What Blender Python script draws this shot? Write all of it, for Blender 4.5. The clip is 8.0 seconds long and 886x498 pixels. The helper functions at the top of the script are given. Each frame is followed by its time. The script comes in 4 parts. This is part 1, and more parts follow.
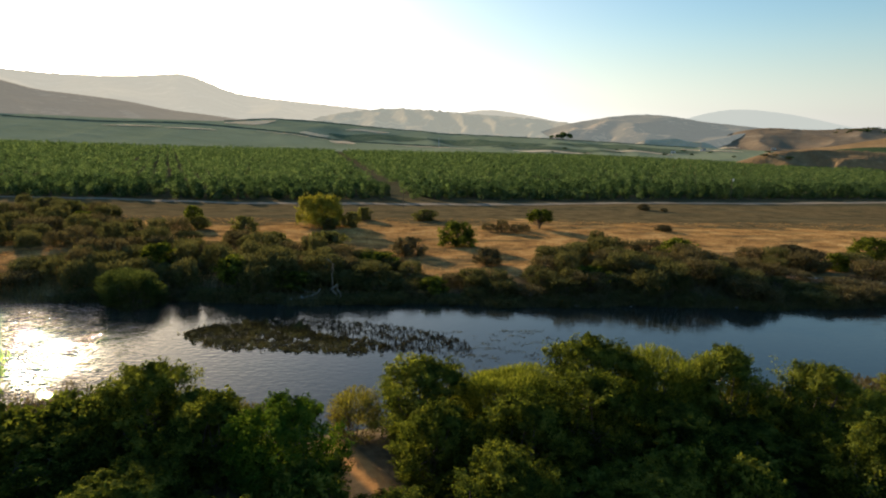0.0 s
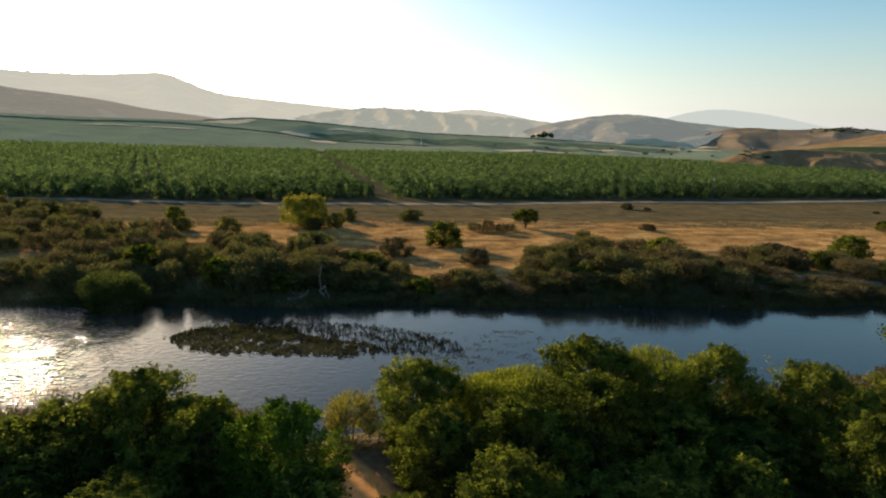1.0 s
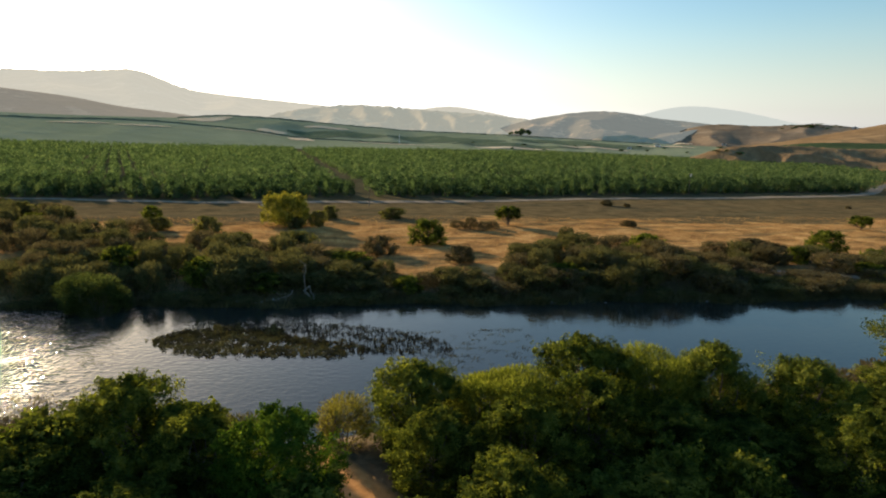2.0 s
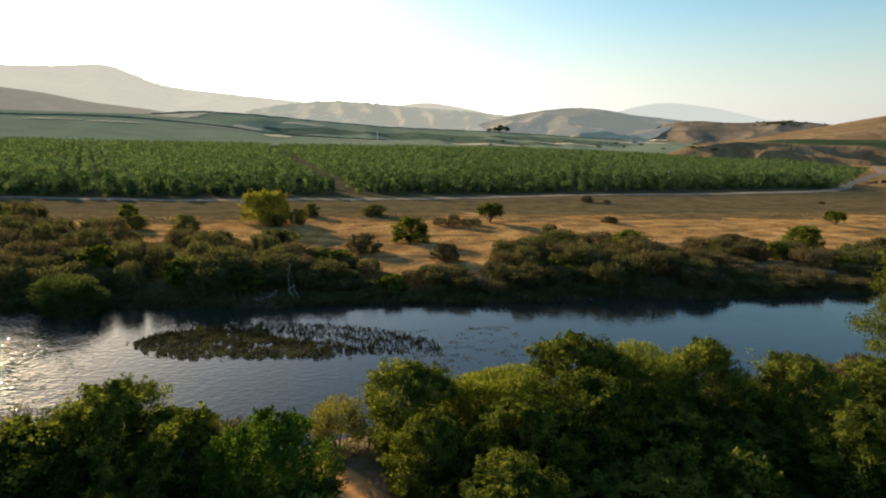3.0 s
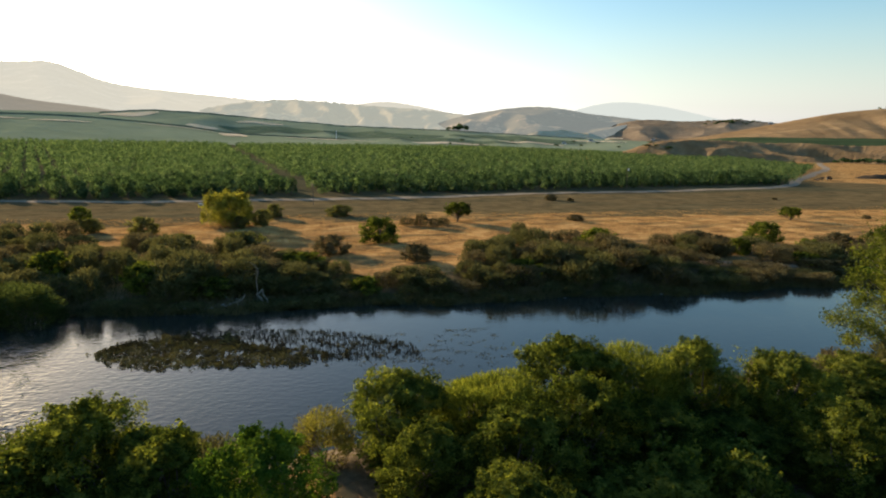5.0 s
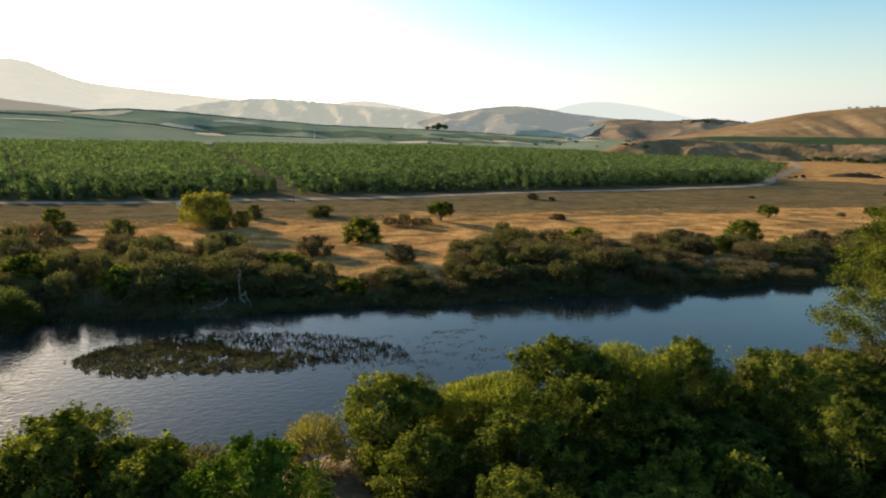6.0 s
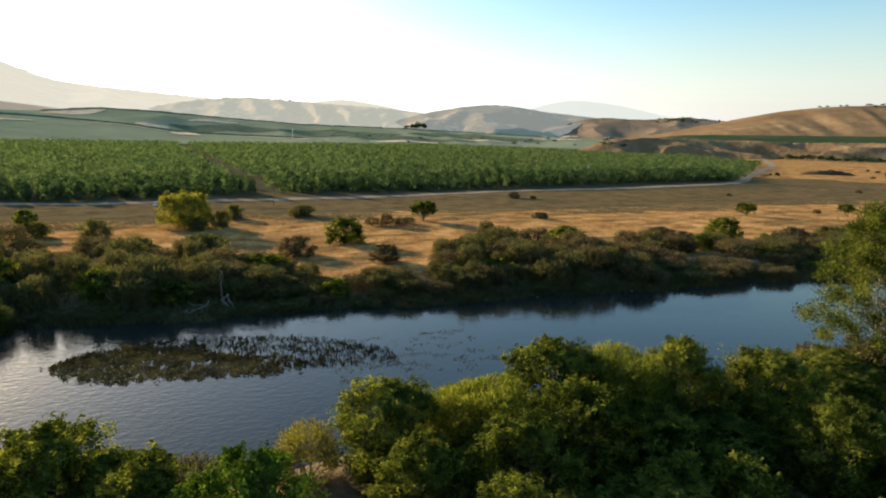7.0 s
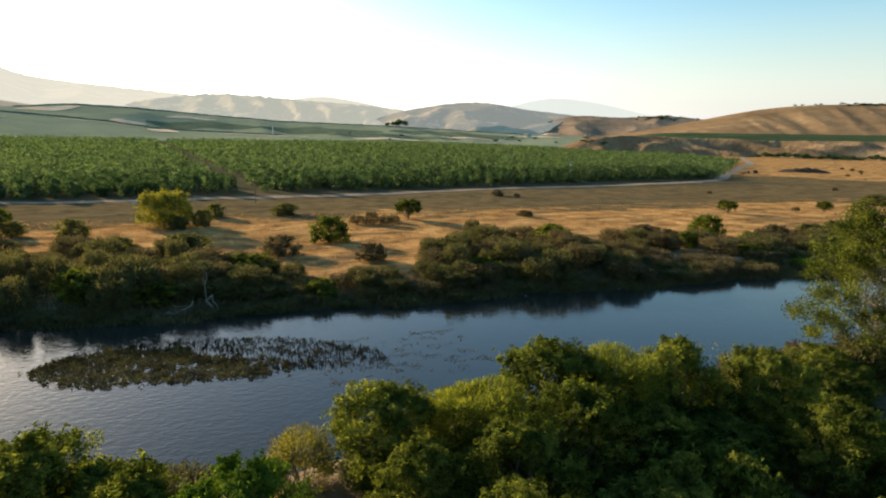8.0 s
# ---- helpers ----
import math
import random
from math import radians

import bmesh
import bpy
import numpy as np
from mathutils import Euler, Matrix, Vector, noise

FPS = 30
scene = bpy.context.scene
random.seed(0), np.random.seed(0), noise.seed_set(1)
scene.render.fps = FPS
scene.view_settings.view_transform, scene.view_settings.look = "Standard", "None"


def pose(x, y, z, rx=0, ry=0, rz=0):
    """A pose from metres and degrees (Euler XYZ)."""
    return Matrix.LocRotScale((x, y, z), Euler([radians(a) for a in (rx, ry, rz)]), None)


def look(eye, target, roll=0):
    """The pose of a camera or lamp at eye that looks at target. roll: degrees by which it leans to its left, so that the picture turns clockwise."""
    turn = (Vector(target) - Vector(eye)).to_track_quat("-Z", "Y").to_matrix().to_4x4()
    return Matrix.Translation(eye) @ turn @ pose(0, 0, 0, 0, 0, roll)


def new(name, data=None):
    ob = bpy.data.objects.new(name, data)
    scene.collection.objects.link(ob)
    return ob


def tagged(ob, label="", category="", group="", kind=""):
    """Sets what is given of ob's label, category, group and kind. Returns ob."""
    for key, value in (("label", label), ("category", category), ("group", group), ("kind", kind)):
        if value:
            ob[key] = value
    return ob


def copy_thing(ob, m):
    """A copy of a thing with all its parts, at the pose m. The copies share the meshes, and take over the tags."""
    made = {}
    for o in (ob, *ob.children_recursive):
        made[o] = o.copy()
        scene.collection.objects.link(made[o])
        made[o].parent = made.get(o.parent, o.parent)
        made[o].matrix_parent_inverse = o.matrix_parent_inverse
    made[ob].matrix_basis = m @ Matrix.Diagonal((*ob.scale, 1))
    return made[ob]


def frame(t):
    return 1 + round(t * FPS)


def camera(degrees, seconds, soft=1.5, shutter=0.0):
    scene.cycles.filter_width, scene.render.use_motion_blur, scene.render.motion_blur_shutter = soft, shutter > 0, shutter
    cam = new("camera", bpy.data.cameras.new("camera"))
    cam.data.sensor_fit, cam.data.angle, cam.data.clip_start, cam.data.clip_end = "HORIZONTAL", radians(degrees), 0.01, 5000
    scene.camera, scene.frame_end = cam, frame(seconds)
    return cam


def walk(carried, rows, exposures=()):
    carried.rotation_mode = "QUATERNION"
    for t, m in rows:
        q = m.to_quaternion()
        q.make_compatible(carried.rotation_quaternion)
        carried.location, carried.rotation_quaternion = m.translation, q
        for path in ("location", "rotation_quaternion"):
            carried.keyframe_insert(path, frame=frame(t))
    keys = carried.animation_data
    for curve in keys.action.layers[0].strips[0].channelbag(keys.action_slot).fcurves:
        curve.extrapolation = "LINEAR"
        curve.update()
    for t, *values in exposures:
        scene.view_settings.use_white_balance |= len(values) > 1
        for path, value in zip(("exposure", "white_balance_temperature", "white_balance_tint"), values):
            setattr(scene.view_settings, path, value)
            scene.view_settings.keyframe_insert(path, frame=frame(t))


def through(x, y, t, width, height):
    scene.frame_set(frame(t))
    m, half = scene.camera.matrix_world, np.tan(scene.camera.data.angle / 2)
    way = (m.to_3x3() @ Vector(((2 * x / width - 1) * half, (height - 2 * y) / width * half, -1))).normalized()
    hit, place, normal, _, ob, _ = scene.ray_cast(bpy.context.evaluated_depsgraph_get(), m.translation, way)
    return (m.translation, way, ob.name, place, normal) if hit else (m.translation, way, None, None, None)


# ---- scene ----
cam = camera(72.1, 8.0, soft=2.0)
PATH = [
    (0, (-0.188, -3.366, 25.922), (0.077, -1.411, 25.594), 1.5),
    (0.5, (-0.747, -2.989, 25.96), (-0.453, -1.038, 25.632), 1.5),
    (1, (-1.267, -2.617, 25.956), (-0.944, -0.671, 25.628), 1.5),
    (1.5, (-1.822, -2.201, 25.979), (-1.465, -0.262, 25.648), 1.4),
    (3, (-3.387, -0.876, 26.095), (-2.927, 1.04, 25.75), 1.3),
    (3.5, (-3.85, -0.386, 26.123), (-3.357, 1.521, 25.775), 1.3),
    (4, (-4.293, 0.127, 26.127), (-3.77, 2.025, 25.778), 1.3),
    (4.5, (-4.693, 0.713, 26.096), (-4.139, 2.603, 25.749), 1.2),
    (6, (-5.768, 2.581, 26.051), (-5.119, 4.441, 25.704), 1.1),
    (6.5, (-6.123, 3.179, 26.05), (-5.442, 5.027, 25.703), 1.0),
    (7, (-6.444, 3.762, 26.041), (-5.732, 5.598, 25.692), 1.0),
    (7.5, (-6.802, 4.347, 26.056), (-6.06, 6.17, 25.703), 1.1),
    (8, (-7.116, 4.954, 26.099), (-6.348, 6.766, 25.743), 1.1),
]
EXPOSURE = [(0.0, 0.85, 6300, 13), (2.0, 0.95, 6300, 13), (5.0, 1.15, 6300, 13), (8.0, 1.32, 6300, 13)]
walk(cam, [(t, look(eye, target, roll)) for t, eye, target, roll in PATH], EXPOSURE)

from mathutils.bvhtree import BVHTree

# ---- light ----
SUN_AZ, SUN_EL = -26.5, 13.5
world = bpy.data.worlds.new("evening_sky")
scene.world = world
world.use_nodes = True
wn = world.node_tree.nodes
sky = wn.new("ShaderNodeTexSky")
sky.sky_type = "NISHITA"
sky.sun_disc = False
sky.sun_elevation = radians(SUN_EL)
sky.sun_rotation = radians(SUN_AZ)
sky.altitude = 100
sky.air_density, sky.dust_density, sky.ozone_density = 1.25, 1.1, 1.8
wn["Background"].inputs["Strength"].default_value = 0.1
# haze towards the horizon takes colour out of the sky
coord = wn.new("ShaderNodeTexCoord")
parts_xyz = wn.new("ShaderNodeSeparateXYZ")
fade = wn.new("ShaderNodeMapRange")
fade.interpolation_type = "SMOOTHSTEP"
fade.inputs["From Min"].default_value, fade.inputs["From Max"].default_value = 0.0, 0.2
fade.inputs["To Min"].default_value, fade.inputs["To Max"].default_value = 0.15, 1.35
toward = wn.new("ShaderNodeVectorMath")
toward.operation = "DOT_PRODUCT"
toward.inputs[1].default_value = (math.sin(radians(SUN_AZ)) * math.cos(radians(SUN_EL)), math.cos(radians(SUN_AZ)) * math.cos(radians(SUN_EL)), math.sin(radians(SUN_EL)))
pale = wn.new("ShaderNodeMapRange")
pale.interpolation_type = "SMOOTHSTEP"
pale.inputs["From Min"].default_value, pale.inputs["From Max"].default_value = 0.55, 0.96
pale.inputs["To Min"].default_value, pale.inputs["To Max"].default_value = 1.0, 0.85
both = wn.new("ShaderNodeMath")
both.operation = "MULTIPLY"
hue = wn.new("ShaderNodeHueSaturation")
hue.inputs["Hue"].default_value = 0.5
for a, b in ((coord.outputs["Generated"], parts_xyz.inputs[0]), (parts_xyz.outputs[2], fade.inputs["Value"]), (both.outputs[0], hue.inputs["Saturation"]),
             (coord.outputs["Generated"], toward.inputs[0]), (toward.outputs["Value"], pale.inputs["Value"]), (fade.outputs["Result"], both.inputs[0]), (pale.outputs["Result"], both.inputs[1]),
             (sky.outputs[0], hue.inputs["Color"]), (hue.outputs[0], wn["Background"].inputs["Color"])):
    world.node_tree.links.new(a, b)

sun_data = bpy.data.lights.new("sun", "SUN")
sun_data.energy, sun_data.angle, sun_data.color = 5.0, radians(0.53), (1.0, 0.80, 0.56)
sun = new("sun", sun_data)
sa, se = radians(SUN_AZ), radians(SUN_EL)
SUN_DIR = Vector((math.sin(sa) * math.cos(se), math.cos(sa) * math.cos(se), math.sin(se)))
sun.matrix_world = look(SUN_DIR * 300, (0, 0, 0))


# ---- materials ----
def mat(name):
    m = bpy.data.materials.new(name)
    m.use_nodes = True
    nt = m.node_tree
    return m, nt, nt.nodes["Principled BSDF"]


def noise_tex(nt, vec, scale, detail=4.0, rough=0.55, dist=0.0):
    n = nt.nodes.new("ShaderNodeTexNoise")
    n.inputs["Scale"].default_value = scale
    n.inputs["Detail"].default_value = detail
    n.inputs["Roughness"].default_value = rough
    n.inputs["Distortion"].default_value = dist
    nt.links.new(vec, n.inputs["Vector"])
    return n.outputs["Fac"]


def ramp(nt, fac, stops):
    r = nt.nodes.new("ShaderNodeValToRGB")
    els = r.color_ramp.elements
    while len(els) < len(stops):
        els.new(0.5)
    for e, (p, c) in zip(els, stops):
        e.position, e.color = p, (*c, 1)
    nt.links.new(fac, r.inputs["Fac"])
    return r.outputs["Color"]


def mixc(nt, fac, a, b, blend="MIX"):
    n = nt.nodes.new("ShaderNodeMix")
    n.data_type, n.blend_type = "RGBA", blend
    for sock, v in ((n.inputs[0], fac), (n.inputs[6], a), (n.inputs[7], b)):
        if isinstance(v, (int, float)):
            sock.default_value = v
        elif isinstance(v, tuple):
            sock.default_value = (*v, 1)
        else:
            nt.links.new(v, sock)
    return n.outputs[2]


def calc(nt, op, a, b=0.0, clamp=False):
    n = nt.nodes.new("ShaderNodeMath")
    n.operation, n.use_clamp = op, clamp
    for sock, v in ((n.inputs[0], a), (n.inputs[1], b)):
        if isinstance(v, (int, float)):
            sock.default_value = v
        else:
            nt.links.new(v, sock)
    return n.outputs[0]


def smooth(nt, v, lo, hi):
    n = nt.nodes.new("ShaderNodeMapRange")
    n.interpolation_type = "SMOOTHSTEP"
    n.inputs["From Min"].default_value, n.inputs["From Max"].default_value = lo, hi
    nt.links.new(v, n.inputs["Value"])
    return n.outputs["Result"]


def bump(nt, bsdf, height, strength, dist):
    b = nt.nodes.new("ShaderNodeBump")
    b.inputs["Strength"].default_value, b.inputs["Distance"].default_value = strength, dist
    nt.links.new(height, b.inputs["Height"])
    nt.links.new(b.outputs["Normal"], bsdf.inputs["Normal"])


def world_pos(nt):
    return nt.nodes.new("ShaderNodeNewGeometry").outputs["Position"]


def split(nt, vec):
    n = nt.nodes.new("ShaderNodeSeparateXYZ")
    nt.links.new(vec, n.inputs[0])
    return n.outputs


def leaf_material(name, dark, mid, light, through=0.45, tint=(1.25, 1.2, 0.45), clump=0.7, single=0.4):
    """Leaves: reflect and let light through; colour differs by leaf, by clump and by plant."""
    m, nt, bsdf = mat(name)
    geo = nt.nodes.new("ShaderNodeNewGeometry")
    info = nt.nodes.new("ShaderNodeObjectInfo")
    tc = nt.nodes.new("ShaderNodeTexCoord")
    big = noise_tex(nt, tc.outputs["Object"], clump, 2.0)
    f = calc(nt, "ADD", calc(nt, "MULTIPLY", geo.outputs["Random Per Island"], single), calc(nt, "MULTIPLY", smooth(nt, big, 0.25, 0.75), 1.0 - single))
    f = calc(nt, "ADD", f, calc(nt, "MULTIPLY", calc(nt, "SUBTRACT", info.outputs["Random"], 0.5), 0.22), clamp=True)
    col = ramp(nt, f, ((0.15, dark), (0.5, mid), (0.88, light)))
    nt.links.new(col, bsdf.inputs["Base Color"])
    bsdf.inputs["Roughness"].default_value = 0.62
    bsdf.inputs["Specular IOR Level"].default_value = 0.0
    tr = nt.nodes.new("ShaderNodeBsdfTranslucent")
    nt.links.new(mixc(nt, 1.0, col, tint, "MULTIPLY"), tr.inputs["Color"])
    mix = nt.nodes.new("ShaderNodeMixShader")
    mix.inputs[0].default_value = through
    nt.links.new(bsdf.outputs[0], mix.inputs[1])
    nt.links.new(tr.outputs[0], mix.inputs[2])
    nt.links.new(mix.outputs[0], nt.nodes["Material Output"].inputs["Surface"])
    return m


def plain(name, a, b, scale, rough=0.9, relief=0.3):
    m, nt, bsdf = mat(name)
    tc = nt.nodes.new("ShaderNodeTexCoord")
    f = noise_tex(nt, tc.outputs["Object"], scale, 5)
    nt.links.new(ramp(nt, f, ((0.3, a), (0.7, b))), bsdf.inputs["Base Color"])
    bsdf.inputs["Roughness"].default_value = rough
    bsdf.inputs["Specular IOR Level"].default_value = 0.0 if rough > 0.92 else 0.25
    bump(nt, bsdf, f, relief, 0.05)
    return m


BARK = plain("bark", (0.06, 0.045, 0.035), (0.16, 0.125, 0.095), 6)
PALE_BARK = plain("pale_bark", (0.14, 0.12, 0.085), (0.3, 0.26, 0.2), 5)
DEAD_WOOD = plain("bleached_dead_wood", (0.12, 0.098, 0.072), (0.26, 0.215, 0.16), 4)
TWIG = plain("twigs", (0.07, 0.05, 0.035), (0.15, 0.11, 0.075), 6)
LEAF_OAK = leaf_material("broad_leaves", (0.022, 0.035, 0.008), (0.082, 0.104, 0.020), (0.205, 0.222, 0.042), 0.52, clump=0.8, single=0.18)
LEAF_POPLAR = leaf_material("poplar_leaves", (0.024, 0.036, 0.009), (0.062, 0.08, 0.016), (0.15, 0.165, 0.034), 0.5, clump=0.6, single=0.18)
LEAF_BRIGHT = leaf_material("fresh_green_leaves", (0.026, 0.056, 0.008), (0.07, 0.12, 0.016), (0.155, 0.21, 0.03), clump=0.8, single=0.18)
LEAF_WILLOW = leaf_material("willow_leaves", (0.05, 0.065, 0.014), (0.11, 0.13, 0.025), (0.20, 0.215, 0.044), 0.55)
LEAF_YELLOW = leaf_material("yellowing_leaves", (0.085, 0.10, 0.018), (0.20, 0.21, 0.036), (0.34, 0.335, 0.065), 0.5, (1.2, 1.05, 0.5))
LEAF_DULL = leaf_material("dull_willow_leaves", (0.036, 0.05, 0.016), (0.07, 0.088, 0.027), (0.115, 0.135, 0.043), 0.42, (1.1, 1.1, 0.55), single=0.15)
LEAF_DRY = leaf_material("drying_leaves", (0.08, 0.084, 0.022), (0.16, 0.155, 0.036), (0.26, 0.245, 0.055), 0.5, (1.1, 1.0, 0.5))
LEAF_PALE = leaf_material("dusty_olive_leaves", (0.068, 0.074, 0.032), (0.115, 0.116, 0.05), (0.165, 0.158, 0.07), 0.55, single=0.12)
LEAF_OLIVE = leaf_material("olive_leaves", (0.062, 0.065, 0.027), (0.108, 0.104, 0.042), (0.15, 0.138, 0.058), 0.36, (1.1, 1.05, 0.6), single=0.12)
LEAF_BROWN = leaf_material("russet_leaves", (0.070, 0.060, 0.030), (0.115, 0.096, 0.047), (0.155, 0.13, 0.066), 0.36, (1.08, 1.0, 0.65), single=0.12)
LEAF_ORCHARD = leaf_material("orchard_leaves", (0.032, 0.056, 0.026), (0.074, 0.115, 0.052), (0.15, 0.195, 0.09), 0.5, (1.1, 1.12, 0.6), clump=0.2, single=0.08)
REED = leaf_material("reed_blades", (0.04, 0.04, 0.015), (0.08, 0.074, 0.024), (0.15, 0.125, 0.038), 0.3, (1.2, 1.0, 0.5), 0.12)
SEDGE = leaf_material("bank_sedge", (0.045, 0.05, 0.024), (0.09, 0.084, 0.04), (0.15, 0.128, 0.064), 0.35, (1.1, 1.0, 0.5), 0.1)
MAT_PLANT = leaf_material("floating_plants", (0.018, 0.018, 0.010), (0.055, 0.05, 0.022), (0.17, 0.145, 0.045), 0.2, (1.1, 1.0, 0.5), 0.5)
STALK = leaf_material("dark_reed_stalks", (0.010, 0.010, 0.007), (0.024, 0.021, 0.012), (0.055, 0.045, 0.02), 0.1, (1.1, 1.0, 0.5), 0.35)
STRAW = leaf_material("dry_grass_blades", (0.24, 0.14, 0.05), (0.39, 0.24, 0.09), (0.53, 0.35, 0.145), 0.35, (1.1, 1.0, 0.8), 0.1)


def ground_material():
    m, nt, bsdf = mat("valley_ground")
    p = world_pos(nt)
    x, y, _ = split(nt, p)
    fine = noise_tex(nt, p, 1.3, 6, 0.7)
    mid = noise_tex(nt, p, 0.16, 5, 0.6)
    wide = noise_tex(nt, p, 0.03, 4, 0.6)
    gold = ramp(nt, calc(nt, "ADD", calc(nt, "MULTIPLY", fine, 0.4), calc(nt, "MULTIPLY", mid, 0.6)),
                ((0.36, (0.10, 0.060, 0.025)), (0.48, (0.34, 0.178, 0.06)), (0.62, (0.575, 0.345, 0.125))))
    grey = ramp(nt, calc(nt, "ADD", calc(nt, "MULTIPLY", fine, 0.4), calc(nt, "MULTIPLY", mid, 0.6)),
                ((0.3, (0.045, 0.042, 0.023)), (0.7, (0.11, 0.098, 0.053))))
    soil = ramp(nt, fine, ((0.3, (0.08, 0.06, 0.034)), (0.7, (0.18, 0.135, 0.08))))
    streak = nt.nodes.new("ShaderNodeMapping")
    streak.inputs["Scale"].default_value = (0.25, 1.0, 1.0)
    nt.links.new(p, streak.inputs["Vector"])
    lines = noise_tex(nt, streak.outputs[0], 0.11, 4, 0.65)
    gold = mixc(nt, calc(nt, "MULTIPLY", smooth(nt, lines, 0.50, 0.64), 0.7), gold, grey)
    thin = nt.nodes.new("ShaderNodeMapping")
    thin.inputs["Scale"].default_value = (0.09, 0.5, 1.0)
    thin.inputs["Rotation"].default_value = (0, 0, -0.12)
    nt.links.new(p, thin.inputs["Vector"])
    gold = mixc(nt, calc(nt, "MULTIPLY", smooth(nt, noise_tex(nt, thin.outputs[0], 1.9, 5, 0.7), 0.5, 0.64), 0.65), gold, (0.17, 0.115, 0.05))
    wob = calc(nt, "MULTIPLY", calc(nt, "SUBTRACT", calc(nt, "ADD", wide, calc(nt, "MULTIPLY", lines, 0.6)), 0.8), 90)
    yy = calc(nt, "ADD", y, wob)
    far_limit = calc(nt, "SUBTRACT", 420.0, calc(nt, "MULTIPLY", smooth(nt, x, 330, 480), 160.0))
    strip = calc(nt, "MULTIPLY", smooth(nt, yy, 180, 194),
                 calc(nt, "SUBTRACT", 1.0, smooth(nt, calc(nt, "SUBTRACT", yy, far_limit), -12, 12)))
    col = mixc(nt, calc(nt, "MULTIPLY", strip, 0.84), gold, grey)
    inner = calc(nt, "MULTIPLY", smooth(nt, y, 265, 285), calc(nt, "SUBTRACT", 1.0, smooth(nt, x, 320, 380)))
    col = mixc(nt, inner, col, grey)
    near = calc(nt, "SUBTRACT", 1.0, smooth(nt, calc(nt, "ADD", y, calc(nt, "MULTIPLY", wob, 0.4)), 99, 113))
    col = mixc(nt, near, col, soil)
    px = calc(nt, "ABSOLUTE", calc(nt, "SUBTRACT", calc(nt, "ADD", x, calc(nt, "MULTIPLY", y, 0.55)), 21.5))
    path = calc(nt, "MULTIPLY", calc(nt, "SUBTRACT", 1.0, smooth(nt, px, 0.6, 1.5)), calc(nt, "SUBTRACT", 1.0, smooth(nt, y, 42, 46)))
    dirt = ramp(nt, fine, ((0.3, (0.40, 0.195, 0.068)), (0.7, (0.60, 0.315, 0.115))))
    col = mixc(nt, path, col, dirt)
    nt.links.new(col, bsdf.inputs["Base Color"])
    bsdf.inputs["Roughness"].default_value = 0.95
    bsdf.inputs["Specular IOR Level"].default_value = 0.0
    bump(nt, bsdf, calc(nt, "ADD", fine, mid), 0.5, 0.12)
    return m


GROUND = ground_material()


def hill_material(name, low, high, spots, spot_amount=0.55, scale=0.006, haze_glow=0.0, haze_col=(1, 1, 1), rows=0.0):
    """Dry hill slopes: grass, scrub and bare patches; haze before far ranges is put in as emission."""
    m, nt, bsdf = mat(name)
    p = world_pos(nt)
    a = noise_tex(nt, p, scale, 6, 0.6, 0.6)
    b = noise_tex(nt, p, scale * 6, 5, 0.65)
    f = calc(nt, "ADD", calc(nt, "MULTIPLY", a, 0.65), calc(nt, "MULTIPLY", b, 0.35))
    col = ramp(nt, f, ((0.35, low), (0.6, high)))
    col = mixc(nt, smooth(nt, f, spot_amount, spot_amount + 0.06), col, spots)
    if rows:
        x, y, _ = split(nt, p)
        w = calc(nt, "SINE", calc(nt, "ADD", calc(nt, "MULTIPLY", y, rows), calc(nt, "MULTIPLY", a, 9.0)))
        col = mixc(nt, calc(nt, "MULTIPLY", smooth(nt, w, -0.2, 0.6), 0.4), col, low)
    nt.links.new(col, bsdf.inputs["Base Color"])
    bsdf.inputs["Roughness"].default_value = 1.0
    bsdf.inputs["Specular IOR Level"].default_value = 0.0
    bump(nt, bsdf, b, 0.8, 5.0)
    # haze in the air, imitated by light given off from the slope itself
    if haze_glow:
        bsdf.inputs["Emission Color"].default_value = (*haze_col, 1)
        bsdf.inputs["Emission Strength"].default_value = haze_glow
    return m


def water_material():
    m, nt, bsdf = mat("river_water")
    p = world_pos(nt)
    mp = nt.nodes.new("ShaderNodeMapping")
    mp.inputs["Scale"].default_value = (0.75, 1.0, 1.0)
    mp.inputs["Rotation"].default_value = (0, 0, 0.2)
    nt.links.new(p, mp.inputs["Vector"])
    v = mp.outputs[0]
    small = noise_tex(nt, v, 3.4, 0, 0.5, 0.3)
    midw = noise_tex(nt, v, 1.5, 0, 0.5, 0.6)
    calm = noise_tex(nt, p, 0.06, 3)
    x, _, _ = split(nt, p)
    breeze = calc(nt, "ADD", 0.34, calc(nt, "MULTIPLY", smooth(nt, calc(nt, "MULTIPLY", x, -1.0), -22, 22), 0.22))
    amp = calc(nt, "ADD", breeze, calc(nt, "MULTIPLY", smooth(nt, calc(nt, "SUBTRACT", calc(nt, "MULTIPLY", calm, 30.0), x), 39, 74), calc(nt, "ADD", 4.0, calc(nt, "MULTIPLY", smooth(nt, noise_tex(nt, v, 0.3, 3, 0.6), 0.4, 0.7), 14.0))))
    h = calc(nt, "MULTIPLY", calc(nt, "ADD", small, calc(nt, "MULTIPLY", midw, 2.0)), amp)
    bsdf.inputs["Base Color"].default_value = (0.016, 0.021, 0.019, 1)
    bsdf.inputs["Roughness"].default_value = 0.0
    bsdf.inputs["IOR"].default_value = 1.333
    bump(nt, bsdf, h, 0.3, 0.07)
    return m


WATER = water_material()
ROAD = plain("pale_dirt_road", (0.21, 0.168, 0.118), (0.33, 0.268, 0.19), 0.4, 0.95, 0.2)


